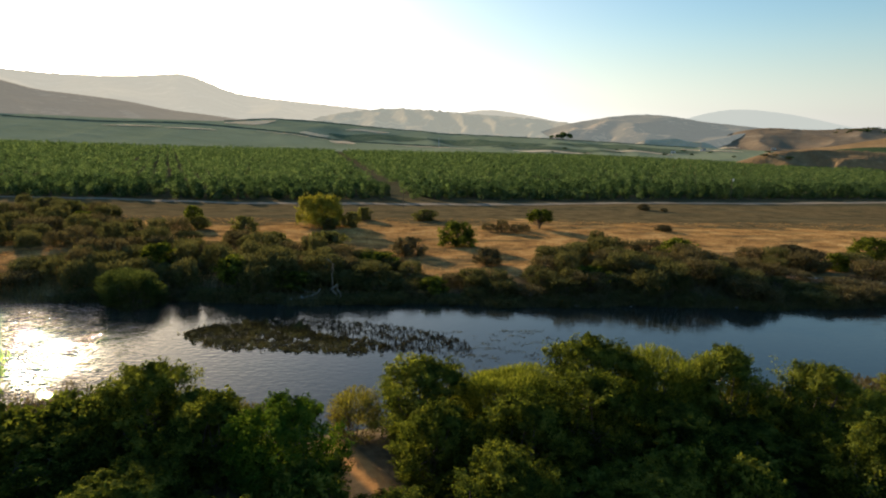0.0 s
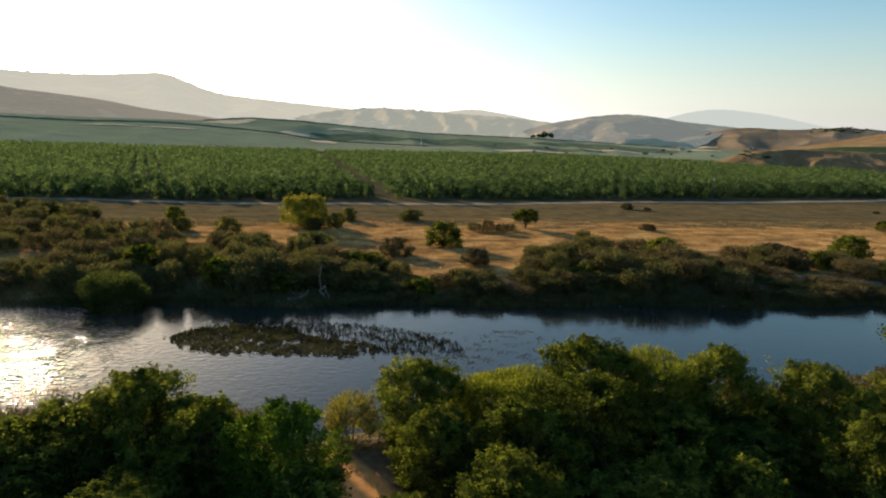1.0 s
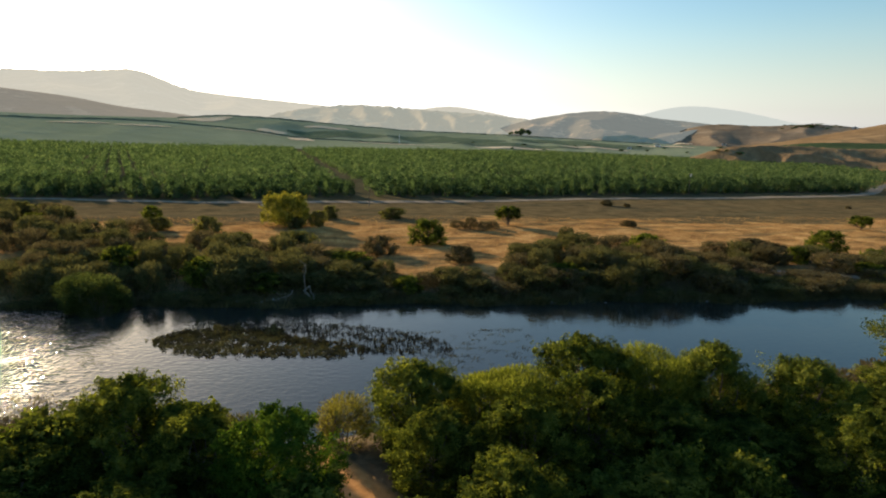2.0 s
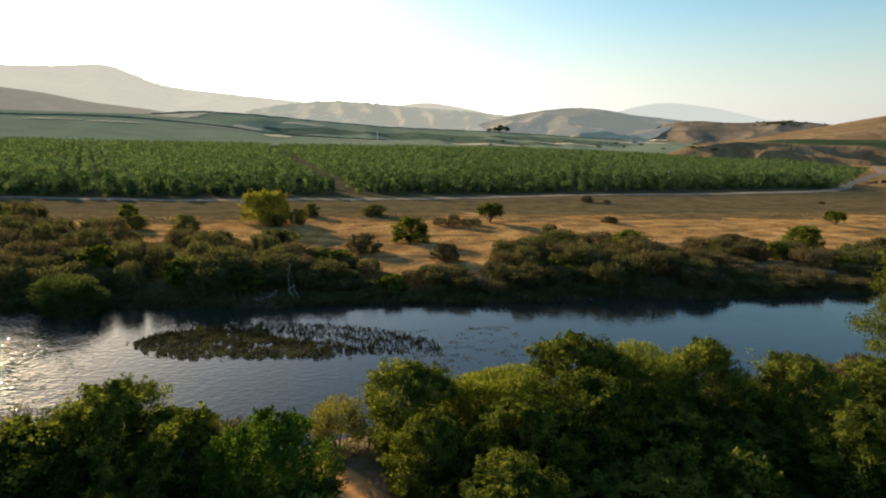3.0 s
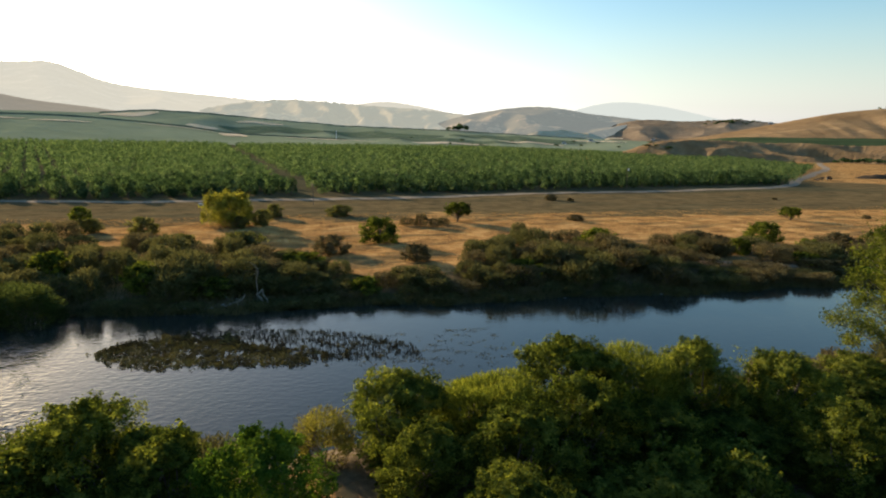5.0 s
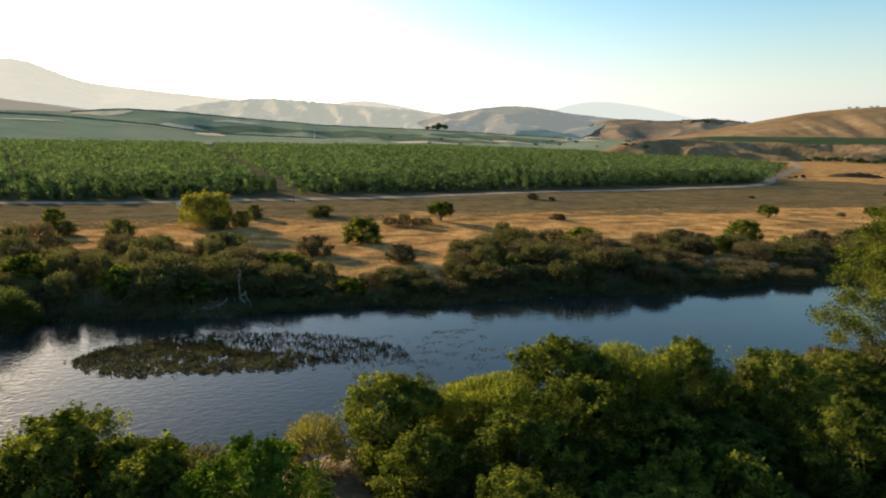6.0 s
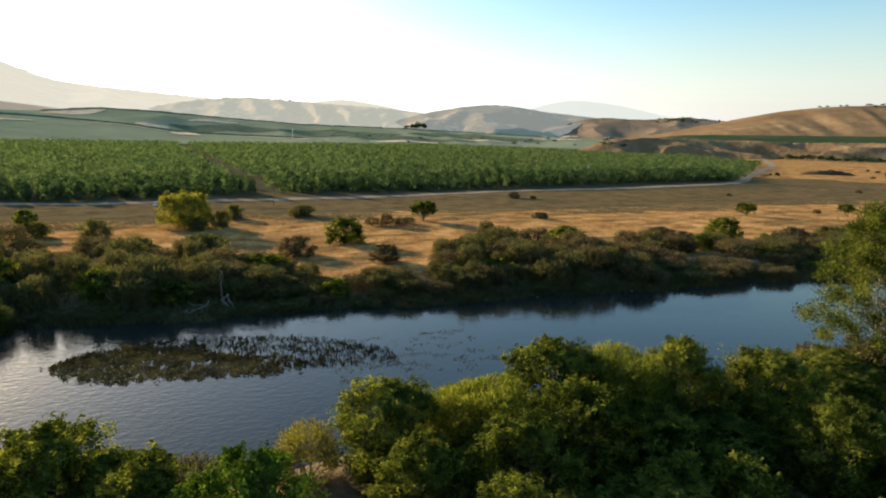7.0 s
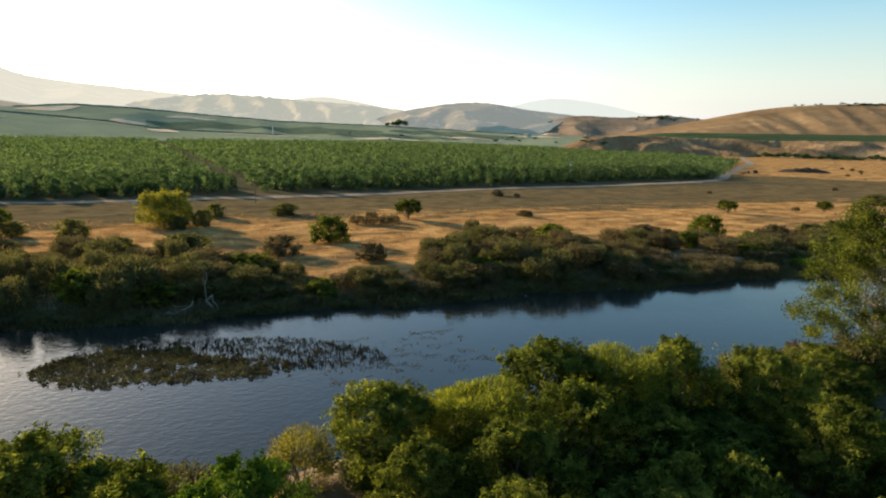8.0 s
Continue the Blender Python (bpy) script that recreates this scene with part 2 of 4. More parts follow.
# ---- mesh helpers ----
def mesh_from(name, verts, faces, material, smooth_shade=False):
    """One mesh from arrays of corners and of faces that all have the same number of corners."""
    verts, faces = np.asarray(verts, np.float32), np.asarray(faces, np.int32)
    me = bpy.data.meshes.new(name)
    n, k = faces.shape
    me.vertices.add(len(verts))
    me.vertices.foreach_set("co", verts.ravel())
    me.loops.add(n * k)
    me.loops.foreach_set("vertex_index", faces.ravel())
    me.polygons.add(n)
    me.polygons.foreach_set("loop_start", np.arange(0, n * k, k, dtype=np.int32))
    if smooth_shade:
        me.polygons.foreach_set("use_smooth", np.ones(n, bool))
    me.update(calc_edges=True)
    me.validate()
    me.materials.append(material)
    return me


def part(name, me, parent, label=""):
    ob = new(name, me)
    ob.parent = parent
    if label:
        ob["label"] = label
    return ob


def unit(a):
    return a / np.maximum(np.linalg.norm(a, axis=1, keepdims=True), 1e-9)


def leaves(rng, centers, normals, length, width, along=None):
    """Leaves: a pointed blade at each centre, facing its normal."""
    n = len(centers)
    normals = unit(normals)
    t = unit(np.cross(normals, rng.normal(size=(n, 3)))) if along is None else unit(along)
    b = unit(np.cross(normals, t))
    ln = (length * rng.uniform(0.65, 1.3, (n, 1)))
    wd = (width * rng.uniform(0.65, 1.3, (n, 1)))
    v = np.stack([centers - t * ln * 0.9 + b * wd, centers + t * ln * 1.1, centers - t * ln * 0.9 - b * wd], 1).reshape(-1, 3)
    return v, np.arange(3 * n).reshape(-1, 3)


def tubes(paths, sides=6):
    """Tapered limbs: each path is a list of (place, radius)."""
    vs, fs, base = [], [], 0
    for path in paths:
        for i, (p, r) in enumerate(path):
            p = np.array(p, float)
            q = np.array(path[min(i + 1, len(path) - 1)][0], float) - np.array(path[max(i - 1, 0)][0], float)
            q /= max(np.linalg.norm(q), 1e-6)
            a = np.cross(q, (0.31, 0.95, 0.05)); a /= max(np.linalg.norm(a), 1e-6)
            b = np.cross(q, a)
            for k in range(sides):
                w = 2 * math.pi * k / sides
                vs.append(p + r * (math.cos(w) * a + math.sin(w) * b))
        for i in range(len(path) - 1):
            for k in range(sides):
                k2 = (k + 1) % sides
                fs.append((base + i * sides + k, base + i * sides + k2, base + (i + 1) * sides + k2, base + (i + 1) * sides + k))
        base += len(path) * sides
    return np.array(vs), np.array(fs)


def limb(rng, a, b, r0, r1, bend=0.12, n=5):
    a, b = np.array(a, float), np.array(b, float)
    side = rng.normal(size=3) * np.linalg.norm(b - a) * bend
    return [(a + (b - a) * s + side * math.sin(math.pi * s), r0 + (r1 - r0) * s) for s in np.linspace(0, 1, n)]


# ---- the ground, the river, the road ----
def step(v, lo, hi):
    s = np.clip((v - lo) / (hi - lo), 0, 1)
    return s * s * (3 - 2 * s)


def near_edge(x):
    return 50.5 + 1.6 * np.sin(x * 0.11 + 1.0) + 0.6 * np.sin(x * 0.31)


def far_edge(x):
    return 95.6 + 0.8 * step(x, 62, 112) - 0.073 * x + 0.9 * np.sin(x * 0.16) + 0.5 * np.sin(x * 0.41 + 2)


def ground_z(x, y):
    x, y = np.asarray(x, float), np.asarray(y, float)
    lump = 0.25 * np.sin(x * 0.05 + 1.3 * np.sin(y * 0.03)) + 0.2 * np.sin(y * 0.07 + x * 0.021) + 0.12 * np.sin(x * 0.19 + y * 0.13)
    far = -1.2 + 3.1 * step(y - far_edge(x), -3.0, 14.0) + lump * step(y - far_edge(x), 4, 25)
    near = -1.2 + 3.3 * step(near_edge(x) - y, -3.0, 9.0)
    z = np.where(y > 74, far, near)
    r = np.hypot(x, y)
    west = 1 - step(x / np.maximum(y, 1), 0.3, 0.8)
    return z + np.clip(r - 330, 0, 720) * (0.003 + 0.014 * west) + np.maximum(r - 1050, 0) * 0.006


def axis(parts):
    out = []
    for a, b, d in parts:
        out += list(np.arange(a, b, d))
    return np.array(out + [parts[-1][1]])


gx = axis(((-4600, -900, 140), (-900, -220, 24), (-220, 420, 2.5), (420, 1000, 16), (1000, 4600, 140)))
gy = axis(((-700, 0, 50), (0, 40, 4), (40, 120, 1.6), (120, 300, 3), (300, 1000, 18), (1000, 4800, 140)))
GX, GY = np.meshgrid(gx, gy)
verts = np.stack([GX, GY, ground_z(GX, GY)], -1).reshape(-1, 3)
i, j = np.meshgrid(np.arange(len(gx) - 1), np.arange(len(gy) - 1))
k = (j * len(gx) + i).ravel()
ground = new("ground", mesh_from("ground", verts, np.stack([k, k + 1, k + 1 + len(gx), k + len(gx)], 1), GROUND, True))
tagged(ground, "dry golden grass and bare earth of a wide valley floor", "ground", kind="structure")

wx = axis(((-700, -120, 40), (-120, 160, 10), (160, 900, 40)))
wy = axis(((40, 112, 6),))
WX, WY = np.meshgrid(wx, wy)
i, j = np.meshgrid(np.arange(len(wx) - 1), np.arange(len(wy) - 1))
k = (j * len(wx) + i).ravel()
river = new("water", mesh_from("water", np.stack([WX, WY, 0 * WX], -1).reshape(-1, 3), np.stack([k, k + 1, k + 1 + len(wx), k + len(wx)], 1), WATER, True))
tagged(river, "calm dark river reflecting blue sky with light ripples", "river", kind="structure")


def orchard_edge(x):
    return np.interp(x, (-900, -330, -52, 15, 141, 251, 360, 1100), (205, 246, 270, 276, 299, 319, 336, 456))


def strip(name, line, width, lift, material):
    vs, fs = [], []
    for n, (x, y) in enumerate(line):
        a, b = line[max(n - 1, 0)], line[min(n + 1, len(line) - 1)]
        d = Vector((b[0] - a[0], b[1] - a[1])).normalized()
        for s in (-1, -0.5, 0, 0.5, 1):
            px, py = x - d.y * s * width / 2, y + d.x * s * width / 2
            vs.append((px, py, float(ground_z(px, py)) + lift * (1 - 0.5 * s * s)))
    for n in range(len(line) - 1):
        for q in range(4):
            fs.append((n * 5 + q, n * 5 + q + 1, n * 5 + q + 6, n * 5 + q + 5))
    return new(name, mesh_from(name, vs, fs, material, True))


def bezier(p0, p1, p2, n):
    return [tuple((1 - s) ** 2 * np.array(p0) + 2 * s * (1 - s) * np.array(p1) + s * s * np.array(p2)) for s in np.linspace(0, 1, n)]


def flowing(points, n):
    """A smooth line through the points."""
    p = np.array([points[0], *points, points[-1]], float)
    out = []
    for a in range(1, len(p) - 2):
        for u in np.linspace(0, 1, n, endpoint=False):
            m0, m1 = (p[a + 1] - p[a - 1]) / 2, (p[a + 2] - p[a]) / 2
            out.append(tuple((2 * u**3 - 3 * u**2 + 1) * p[a] + (u**3 - 2 * u**2 + u) * m0 + (3 * u**2 - 2 * u**3) * p[a + 1] + (u**3 - u**2) * m1))
    return out + [points[-1]]


line = flowing(((-520, 262), (-380, 264), (-240, 264), (-110, 260), (-40, 253.5), (10, 253), (60, 260), (120, 271), (175, 284), (230, 289), (286, 296), (340, 326), (395, 372), (440, 405), (530, 475), (640, 560), (760, 672), (900, 800)), 9)
tagged(strip("road", line, 8.5, 0.16, ROAD), "pale dusty dirt road along the orchard edge", "road", kind="structure")


# ---- hills ----
def spline(points, x):
    xs, ys = np.array([p[0] for p in points]), np.array([p[1] for p in points])
    out = np.interp(x, xs, ys)
    for d in (-0.8, 0.8):
        out = out + np.interp(x + d, xs, ys)
    return out / 3


def ridge(name, label, crest, dist, foot, material, gully=0.12, grain=0.01, category="hill", nu=170, nv=36, seed=3.0, back=0.25, foot_z=None, slant=0.0, fold=0.55, stretch=1.2):
    """A range of hills: crest gives bearing and height angle (degrees) along the skyline; the slope falls to the foot distance."""
    az = np.linspace(crest[0][0], crest[-1][0], nu)
    top = 26 + dist * np.tan(np.radians(spline(crest, az)))
    vs = []
    for q in range(nv + 6):
        s = q / nv
        r = foot + (dist - foot) * s if s <= 1 else dist * (1 + back * (s - 1) * nv / 6)
        for a, h in zip(az, top):
            x, y = r * math.sin(radians(a)), r * math.cos(radians(a))
            base = float(ground_z(x, y)) - 8 if foot_z is None else float(np.interp(a, *foot_z))
            L = dist * 0.07 / fold
            p = Vector((radians(a) * dist / L + slant * s, s * stretch, seed))
            g = 0.45 - 1.7 * abs(noise.noise(p))
            g2 = noise.noise(p * 2.3)
            if s <= 1:
                f = s ** 1.1 + gully * (g + g2 * 0.4) * math.sin(math.pi * min(s, 1)) ** 0.7
            else:
                f = 1 - 0.5 * (s - 1) * nv / 6
            f += grain * noise.noise(Vector((a * 2.6, seed, 0))) * math.exp(-((s - 1) / 0.07) ** 2)
            vs.append((x, y, base + (h - base) * max(f, 0)))
    i, j = np.meshgrid(np.arange(nu - 1), np.arange(nv + 5))
    k = (j * nu + i).ravel()
    ob = new(name, mesh_from(name, vs, np.stack([k, k + 1, k + 1 + nu, k + nu], 1), material, True))
    return tagged(ob, label, category, kind="structure")


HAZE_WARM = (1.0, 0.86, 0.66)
# the next five far ranges carry their haze as emission in the material
H_FAR_L = hill_material("sunlit_haze_mountain", (0.12, 0.105, 0.07), (0.17, 0.145, 0.095), (0.20, 0.165, 0.11), haze_glow=0.31, haze_col=(1.0, 0.92, 0.73))
H_FAR_R = hill_material("blue_haze_mountain", (0.018, 0.019, 0.018), (0.022, 0.023, 0.022), (0.026, 0.027, 0.026), haze_glow=0.36, haze_col=(0.91, 0.95, 0.84))
H_MID = hill_material("hazy_dry_range", (0.11, 0.09, 0.06), (0.155, 0.125, 0.08), (0.22, 0.17, 0.105), haze_glow=0.19, haze_col=(0.98, 0.97, 0.78))
H_DARK = hill_material("scrub_hill", (0.09, 0.08, 0.055), (0.14, 0.115, 0.075), (0.28, 0.20, 0.12), haze_glow=0.105, haze_col=(0.93, 0.97, 0.86))
H_LEFT = hill_material("shaded_hill", (0.12, 0.11, 0.07), (0.18, 0.15, 0.1), (0.24, 0.2, 0.13), haze_glow=0.12, haze_col=HAZE_WARM)
H_GOLD = hill_material("golden_grass_hill", (0.15, 0.098, 0.05), (0.26, 0.175, 0.088), (0.30, 0.205, 0.105), scale=0.008)
# faint emission paints thin haze over the vineyard slopes
H_VINE = hill_material("vineyard_slope", (0.15, 0.18, 0.095), (0.225, 0.25, 0.145), (0.40, 0.35, 0.23), 0.6, 0.004, rows=0.5, haze_glow=0.02, haze_col=(0.9, 0.95, 0.78))
H_GREEN = hill_material("terrace_vines", (0.035, 0.055, 0.028), (0.055, 0.08, 0.036), (0.08, 0.1, 0.048), rows=0.4)
H_LOW = hill_material("dry_low_hills", (0.17, 0.125, 0.08), (0.27, 0.205, 0.13), (0.31, 0.24, 0.155), scale=0.008)
H_BLUFF = hill_material("bare_river_bluff", (0.15, 0.10, 0.052), (0.27, 0.18, 0.092), (0.32, 0.22, 0.115), scale=0.02)

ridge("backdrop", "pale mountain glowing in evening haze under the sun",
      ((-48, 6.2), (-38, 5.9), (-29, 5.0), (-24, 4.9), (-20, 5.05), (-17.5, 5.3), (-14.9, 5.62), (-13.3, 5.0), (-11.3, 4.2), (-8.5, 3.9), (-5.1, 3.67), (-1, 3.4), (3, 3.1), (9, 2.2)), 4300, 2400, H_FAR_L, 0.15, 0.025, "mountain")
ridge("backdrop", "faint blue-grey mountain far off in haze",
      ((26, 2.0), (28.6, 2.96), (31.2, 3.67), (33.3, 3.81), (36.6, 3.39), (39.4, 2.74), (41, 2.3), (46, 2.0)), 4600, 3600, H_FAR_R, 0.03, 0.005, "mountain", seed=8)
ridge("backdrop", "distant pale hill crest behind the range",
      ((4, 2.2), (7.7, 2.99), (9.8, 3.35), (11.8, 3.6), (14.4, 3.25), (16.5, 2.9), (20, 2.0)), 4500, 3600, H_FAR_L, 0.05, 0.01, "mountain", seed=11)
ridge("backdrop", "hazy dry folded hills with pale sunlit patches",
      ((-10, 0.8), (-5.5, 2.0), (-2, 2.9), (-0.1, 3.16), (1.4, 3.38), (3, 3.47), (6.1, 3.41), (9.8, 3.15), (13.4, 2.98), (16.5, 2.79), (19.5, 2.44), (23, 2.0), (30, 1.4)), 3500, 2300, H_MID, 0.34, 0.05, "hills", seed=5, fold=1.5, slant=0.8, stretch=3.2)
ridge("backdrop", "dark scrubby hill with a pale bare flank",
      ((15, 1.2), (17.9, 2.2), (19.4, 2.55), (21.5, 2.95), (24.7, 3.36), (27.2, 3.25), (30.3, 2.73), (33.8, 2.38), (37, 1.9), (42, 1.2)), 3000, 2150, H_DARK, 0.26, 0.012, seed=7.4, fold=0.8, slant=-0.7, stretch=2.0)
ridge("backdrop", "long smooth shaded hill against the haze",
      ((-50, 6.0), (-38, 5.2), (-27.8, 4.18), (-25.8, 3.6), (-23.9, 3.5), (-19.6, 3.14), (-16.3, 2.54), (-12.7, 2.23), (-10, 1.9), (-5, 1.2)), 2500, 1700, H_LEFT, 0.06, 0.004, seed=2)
ridge("hill_low", "low golden hills with scattered dark trees",
      ((29, 0.4), (31.5, 1.5), (33.3, 2.1), (35.3, 2.34), (36.8, 2.21), (38.8, 2.13), (41.6, 2.34), (43.4, 2.26), (45.3, 2.03), (50, 1.7)), 2800, 2000, H_LOW, 0.09, 0.01, seed=9, fold=1.2, slant=0.8, stretch=2.6)
ridge("hill_golden", "broad golden grass hill with shallow gullies",
      ((37, 0.5), (39.8, 0.9), (43.5, 1.64), (46.1, 2.22), (49.1, 2.82), (51.9, 3.12), (54.9, 3.21), (58.1, 3.21), (64, 3.3), (74, 2.6)), 2300, 1715, H_GOLD, 0.048, 0.006, seed=4, slant=1.7, foot_z=((36, 44), (16, 50)), fold=1.9, stretch=0.55, nu=340, nv=48)
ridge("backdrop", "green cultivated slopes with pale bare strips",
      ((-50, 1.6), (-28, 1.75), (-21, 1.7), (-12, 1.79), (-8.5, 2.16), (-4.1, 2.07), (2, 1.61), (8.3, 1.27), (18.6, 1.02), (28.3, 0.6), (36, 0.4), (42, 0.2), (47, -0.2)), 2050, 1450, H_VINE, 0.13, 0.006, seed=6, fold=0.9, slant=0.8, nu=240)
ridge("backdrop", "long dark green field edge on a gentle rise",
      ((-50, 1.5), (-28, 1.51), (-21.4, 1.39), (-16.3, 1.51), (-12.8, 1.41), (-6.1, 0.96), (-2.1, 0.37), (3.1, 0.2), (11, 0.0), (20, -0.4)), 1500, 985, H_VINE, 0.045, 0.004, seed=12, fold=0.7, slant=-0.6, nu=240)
ridge("vineyard_terrace", "flat dark green vineyard above the bluff",
      ((34, -0.9), (36, -0.3), (39, 0.5), (42, 0.9), (50, 0.92), (60, 0.9), (72, 0.9)), 1750, 1262, H_GREEN, 0.02, 0.0, "field", seed=13, foot_z=((33, 38, 43), (2, 14, 33)))
ridge("river_bluff", "eroded pale earth bluff above the field",
      ((33, -0.7), (34.6, 0.1), (36, 0.48), (38.4, 0.56), (41.3, 0.58), (44.5, 0.42), (46.3, 0.5), (48.9, 0.36), (51.4, 0.34), (54.1, 0.42), (58.4, 0.4), (72, 0.4)), 1260, 1180, H_BLUFF, 0.55, 0.05, "bluff", seed=10, back=0.01, fold=0.8, slant=0.5, nu=320)


LAND = []
for ob in scene.objects:
    if ob.name.startswith(("hill", "vineyard", "river_bluff", "backdrop")):
        LAND.append(BVHTree.FromPolygons([v.co[:] for v in ob.data.vertices], [p.vertices[:] for p in ob.data.polygons]))


# ---- plants ----
def crown_tree(seed, height, radius, lobes, per_lobe, leaf, wide, leaf_mat, bark, trunk_r=0.22, low=0.05, widest=0.36):
    """Meshes of a many-lobed tree: trunk with limbs, and a crown of big lobes, each with smaller clumps of leaves on it."""
    rng = np.random.default_rng(seed)
    cs, rs = [], []
    for q in range(lobes):
        t = (q + rng.uniform(0.2, 0.8)) / lobes
        h = low + (1 - low) * t ** 1.3
        e = (h - widest) / (1 - widest) if h > widest else (widest - h) / (widest + 0.45)
        reach = math.sqrt(max(0.0, 1 - e * e))
        w = q * 2.399963 + rng.uniform(-0.5, 0.5)
        r = radius * rng.uniform(0.26, 0.4) * (0.74 if h > 0.75 else 1.0)
        d = max(0.0, radius * reach * rng.uniform(0.8, 1.08) - r) * (0.4 if q % 5 == 2 else 1.0)
        z = min(height * h, height * rng.uniform(0.9, 1.0) - r)
        cs.append(np.array((math.cos(w) * d, math.sin(w) * d, max(z, r * 0.7)))), rs.append(r)
    ctr, nrm = [], []
    for c, r in zip(cs, rs):
        out = unit((c - (0, 0, height * 0.35))[None])[0]
        for k in range(12):
            d = unit((rng.normal(size=3) + out * 0.8 + (0, 0, 0.2))[None])[0]
            sc, sr = c + d * r * rng.uniform(0.3, 0.9), r * rng.uniform(0.36, 0.6)
            n = int(per_lobe / 12 * rng.uniform(0.7, 1.3))
            e = unit(rng.normal(size=(n, 3)) + (0, 0, 0.25))
            shoot = unit((d + (0, 0, 0.9) + rng.normal(size=3) * 0.4)[None])[0]
            u = rng.uniform(-0.7, 1.5, (n, 1))
            ctr.append(sc + e * sr * rng.uniform(0.4, 1.0, (n, 1)) * (1.0 - 0.45 * np.abs(u)) + shoot * u * sr * 0.95)
            nrm.append(e + d * 0.6 + rng.normal(size=(n, 3)) * 0.4)
    ctr = np.concatenate(ctr)
    ctr[:, 2] = np.clip(ctr[:, 2], 0.15, None)
    v, f = leaves(rng, ctr, np.concatenate(nrm), leaf, wide)
    paths = [limb(rng, (0, 0, -0.3), (0.1, 0.05, height * 0.42), trunk_r, trunk_r * 0.6)]
    for c in cs[:: max(1, lobes // 14)]:
        paths.append(limb(rng, (0.05, 0, height * rng.uniform(0.05, 0.35)), c, trunk_r * 0.5, 0.03))
    tv, tf = tubes(paths)
    return mesh_from("trunk", tv, tf, bark, True), mesh_from("crown", v, f, leaf_mat)


def spray_shrub(seed, height, radius, sprays, leaf, wide, leaf_mat, bark, stem_n=9, top=0.75):
    """Meshes of a feathery shrub: stems from one root, and long upright leaf sprays over a rounded, uneven body."""
    rng = np.random.default_rng(seed)
    d = unit(rng.normal(size=(sprays, 3)))
    low = d[:, 2] < -0.72
    d[low, 2] *= -1
    bumps = unit(rng.normal(size=(14, 3)) + (0, 0, 0.4))
    bulge = 0.72 + 0.34 * np.max(np.clip((d @ bumps.T - 0.72) / 0.28, 0, 1), axis=1)
    q = rng.uniform(0.45, 1.08, sprays) ** 0.6 * bulge
    flat = np.sqrt(1 - np.clip(d[:, 2], 0, 1) ** 2)[:, None] ** 0.6 * unit(d[:, :2])
    c = np.concatenate([flat * (radius * q)[:, None], (height * (0.40 + 0.58 * d[:, 2] * q))[:, None]], 1)
    c[:, 2] = np.maximum(c[:, 2], 0.1)
    out = unit(np.concatenate([d[:, :2], np.full((sprays, 1), top)], 1) + rng.normal(size=(sprays, 3)) * 0.35)
    nrm = unit(d + rng.normal(size=(sprays, 3)) * 0.4)
    nrm = unit(nrm - out * np.sum(nrm * out, 1, keepdims=True))
    v, f = leaves(rng, c, nrm, leaf, wide, out)
    v[:, 2] = np.maximum(v[:, 2], 0.02)
    paths = []
    for k in range(stem_n):
        w = rng.uniform(0, 2 * math.pi)
        e = (math.cos(w) * radius * rng.uniform(0.2, 0.7), math.sin(w) * radius * rng.uniform(0.2, 0.7), height * rng.uniform(0.55, 0.8))
        paths.append(limb(rng, (math.cos(w) * 0.1, math.sin(w) * 0.1, -0.3), e, 0.05, 0.015))
    tv, tf = tubes(paths, 5)
    return mesh_from("wood", tv, tf, bark, True), mesh_from("foliage", v, f, leaf_mat)


def plant(name, meshes, parts, x, y, label, category, group, z=None):
    root = new(name)
    root.location = (x, y, float(ground_z(x, y)) if z is None else z)
    for me, nm in zip(meshes, parts):
        part(nm, me, root)
    return tagged(root, label, category, group)


TREE_PARTS, SHRUB_PARTS = ("trunk", "crown"), ("wood", "foliage")


def place(first, x, y, sx, sz, turn, lean=0.0):
    m = pose(x, y, float(ground_z(x, y)), lean, lean * 0.7, turn) @ Matrix.Diagonal((sx, sx, sz, 1))
    return copy_thing(first, m)


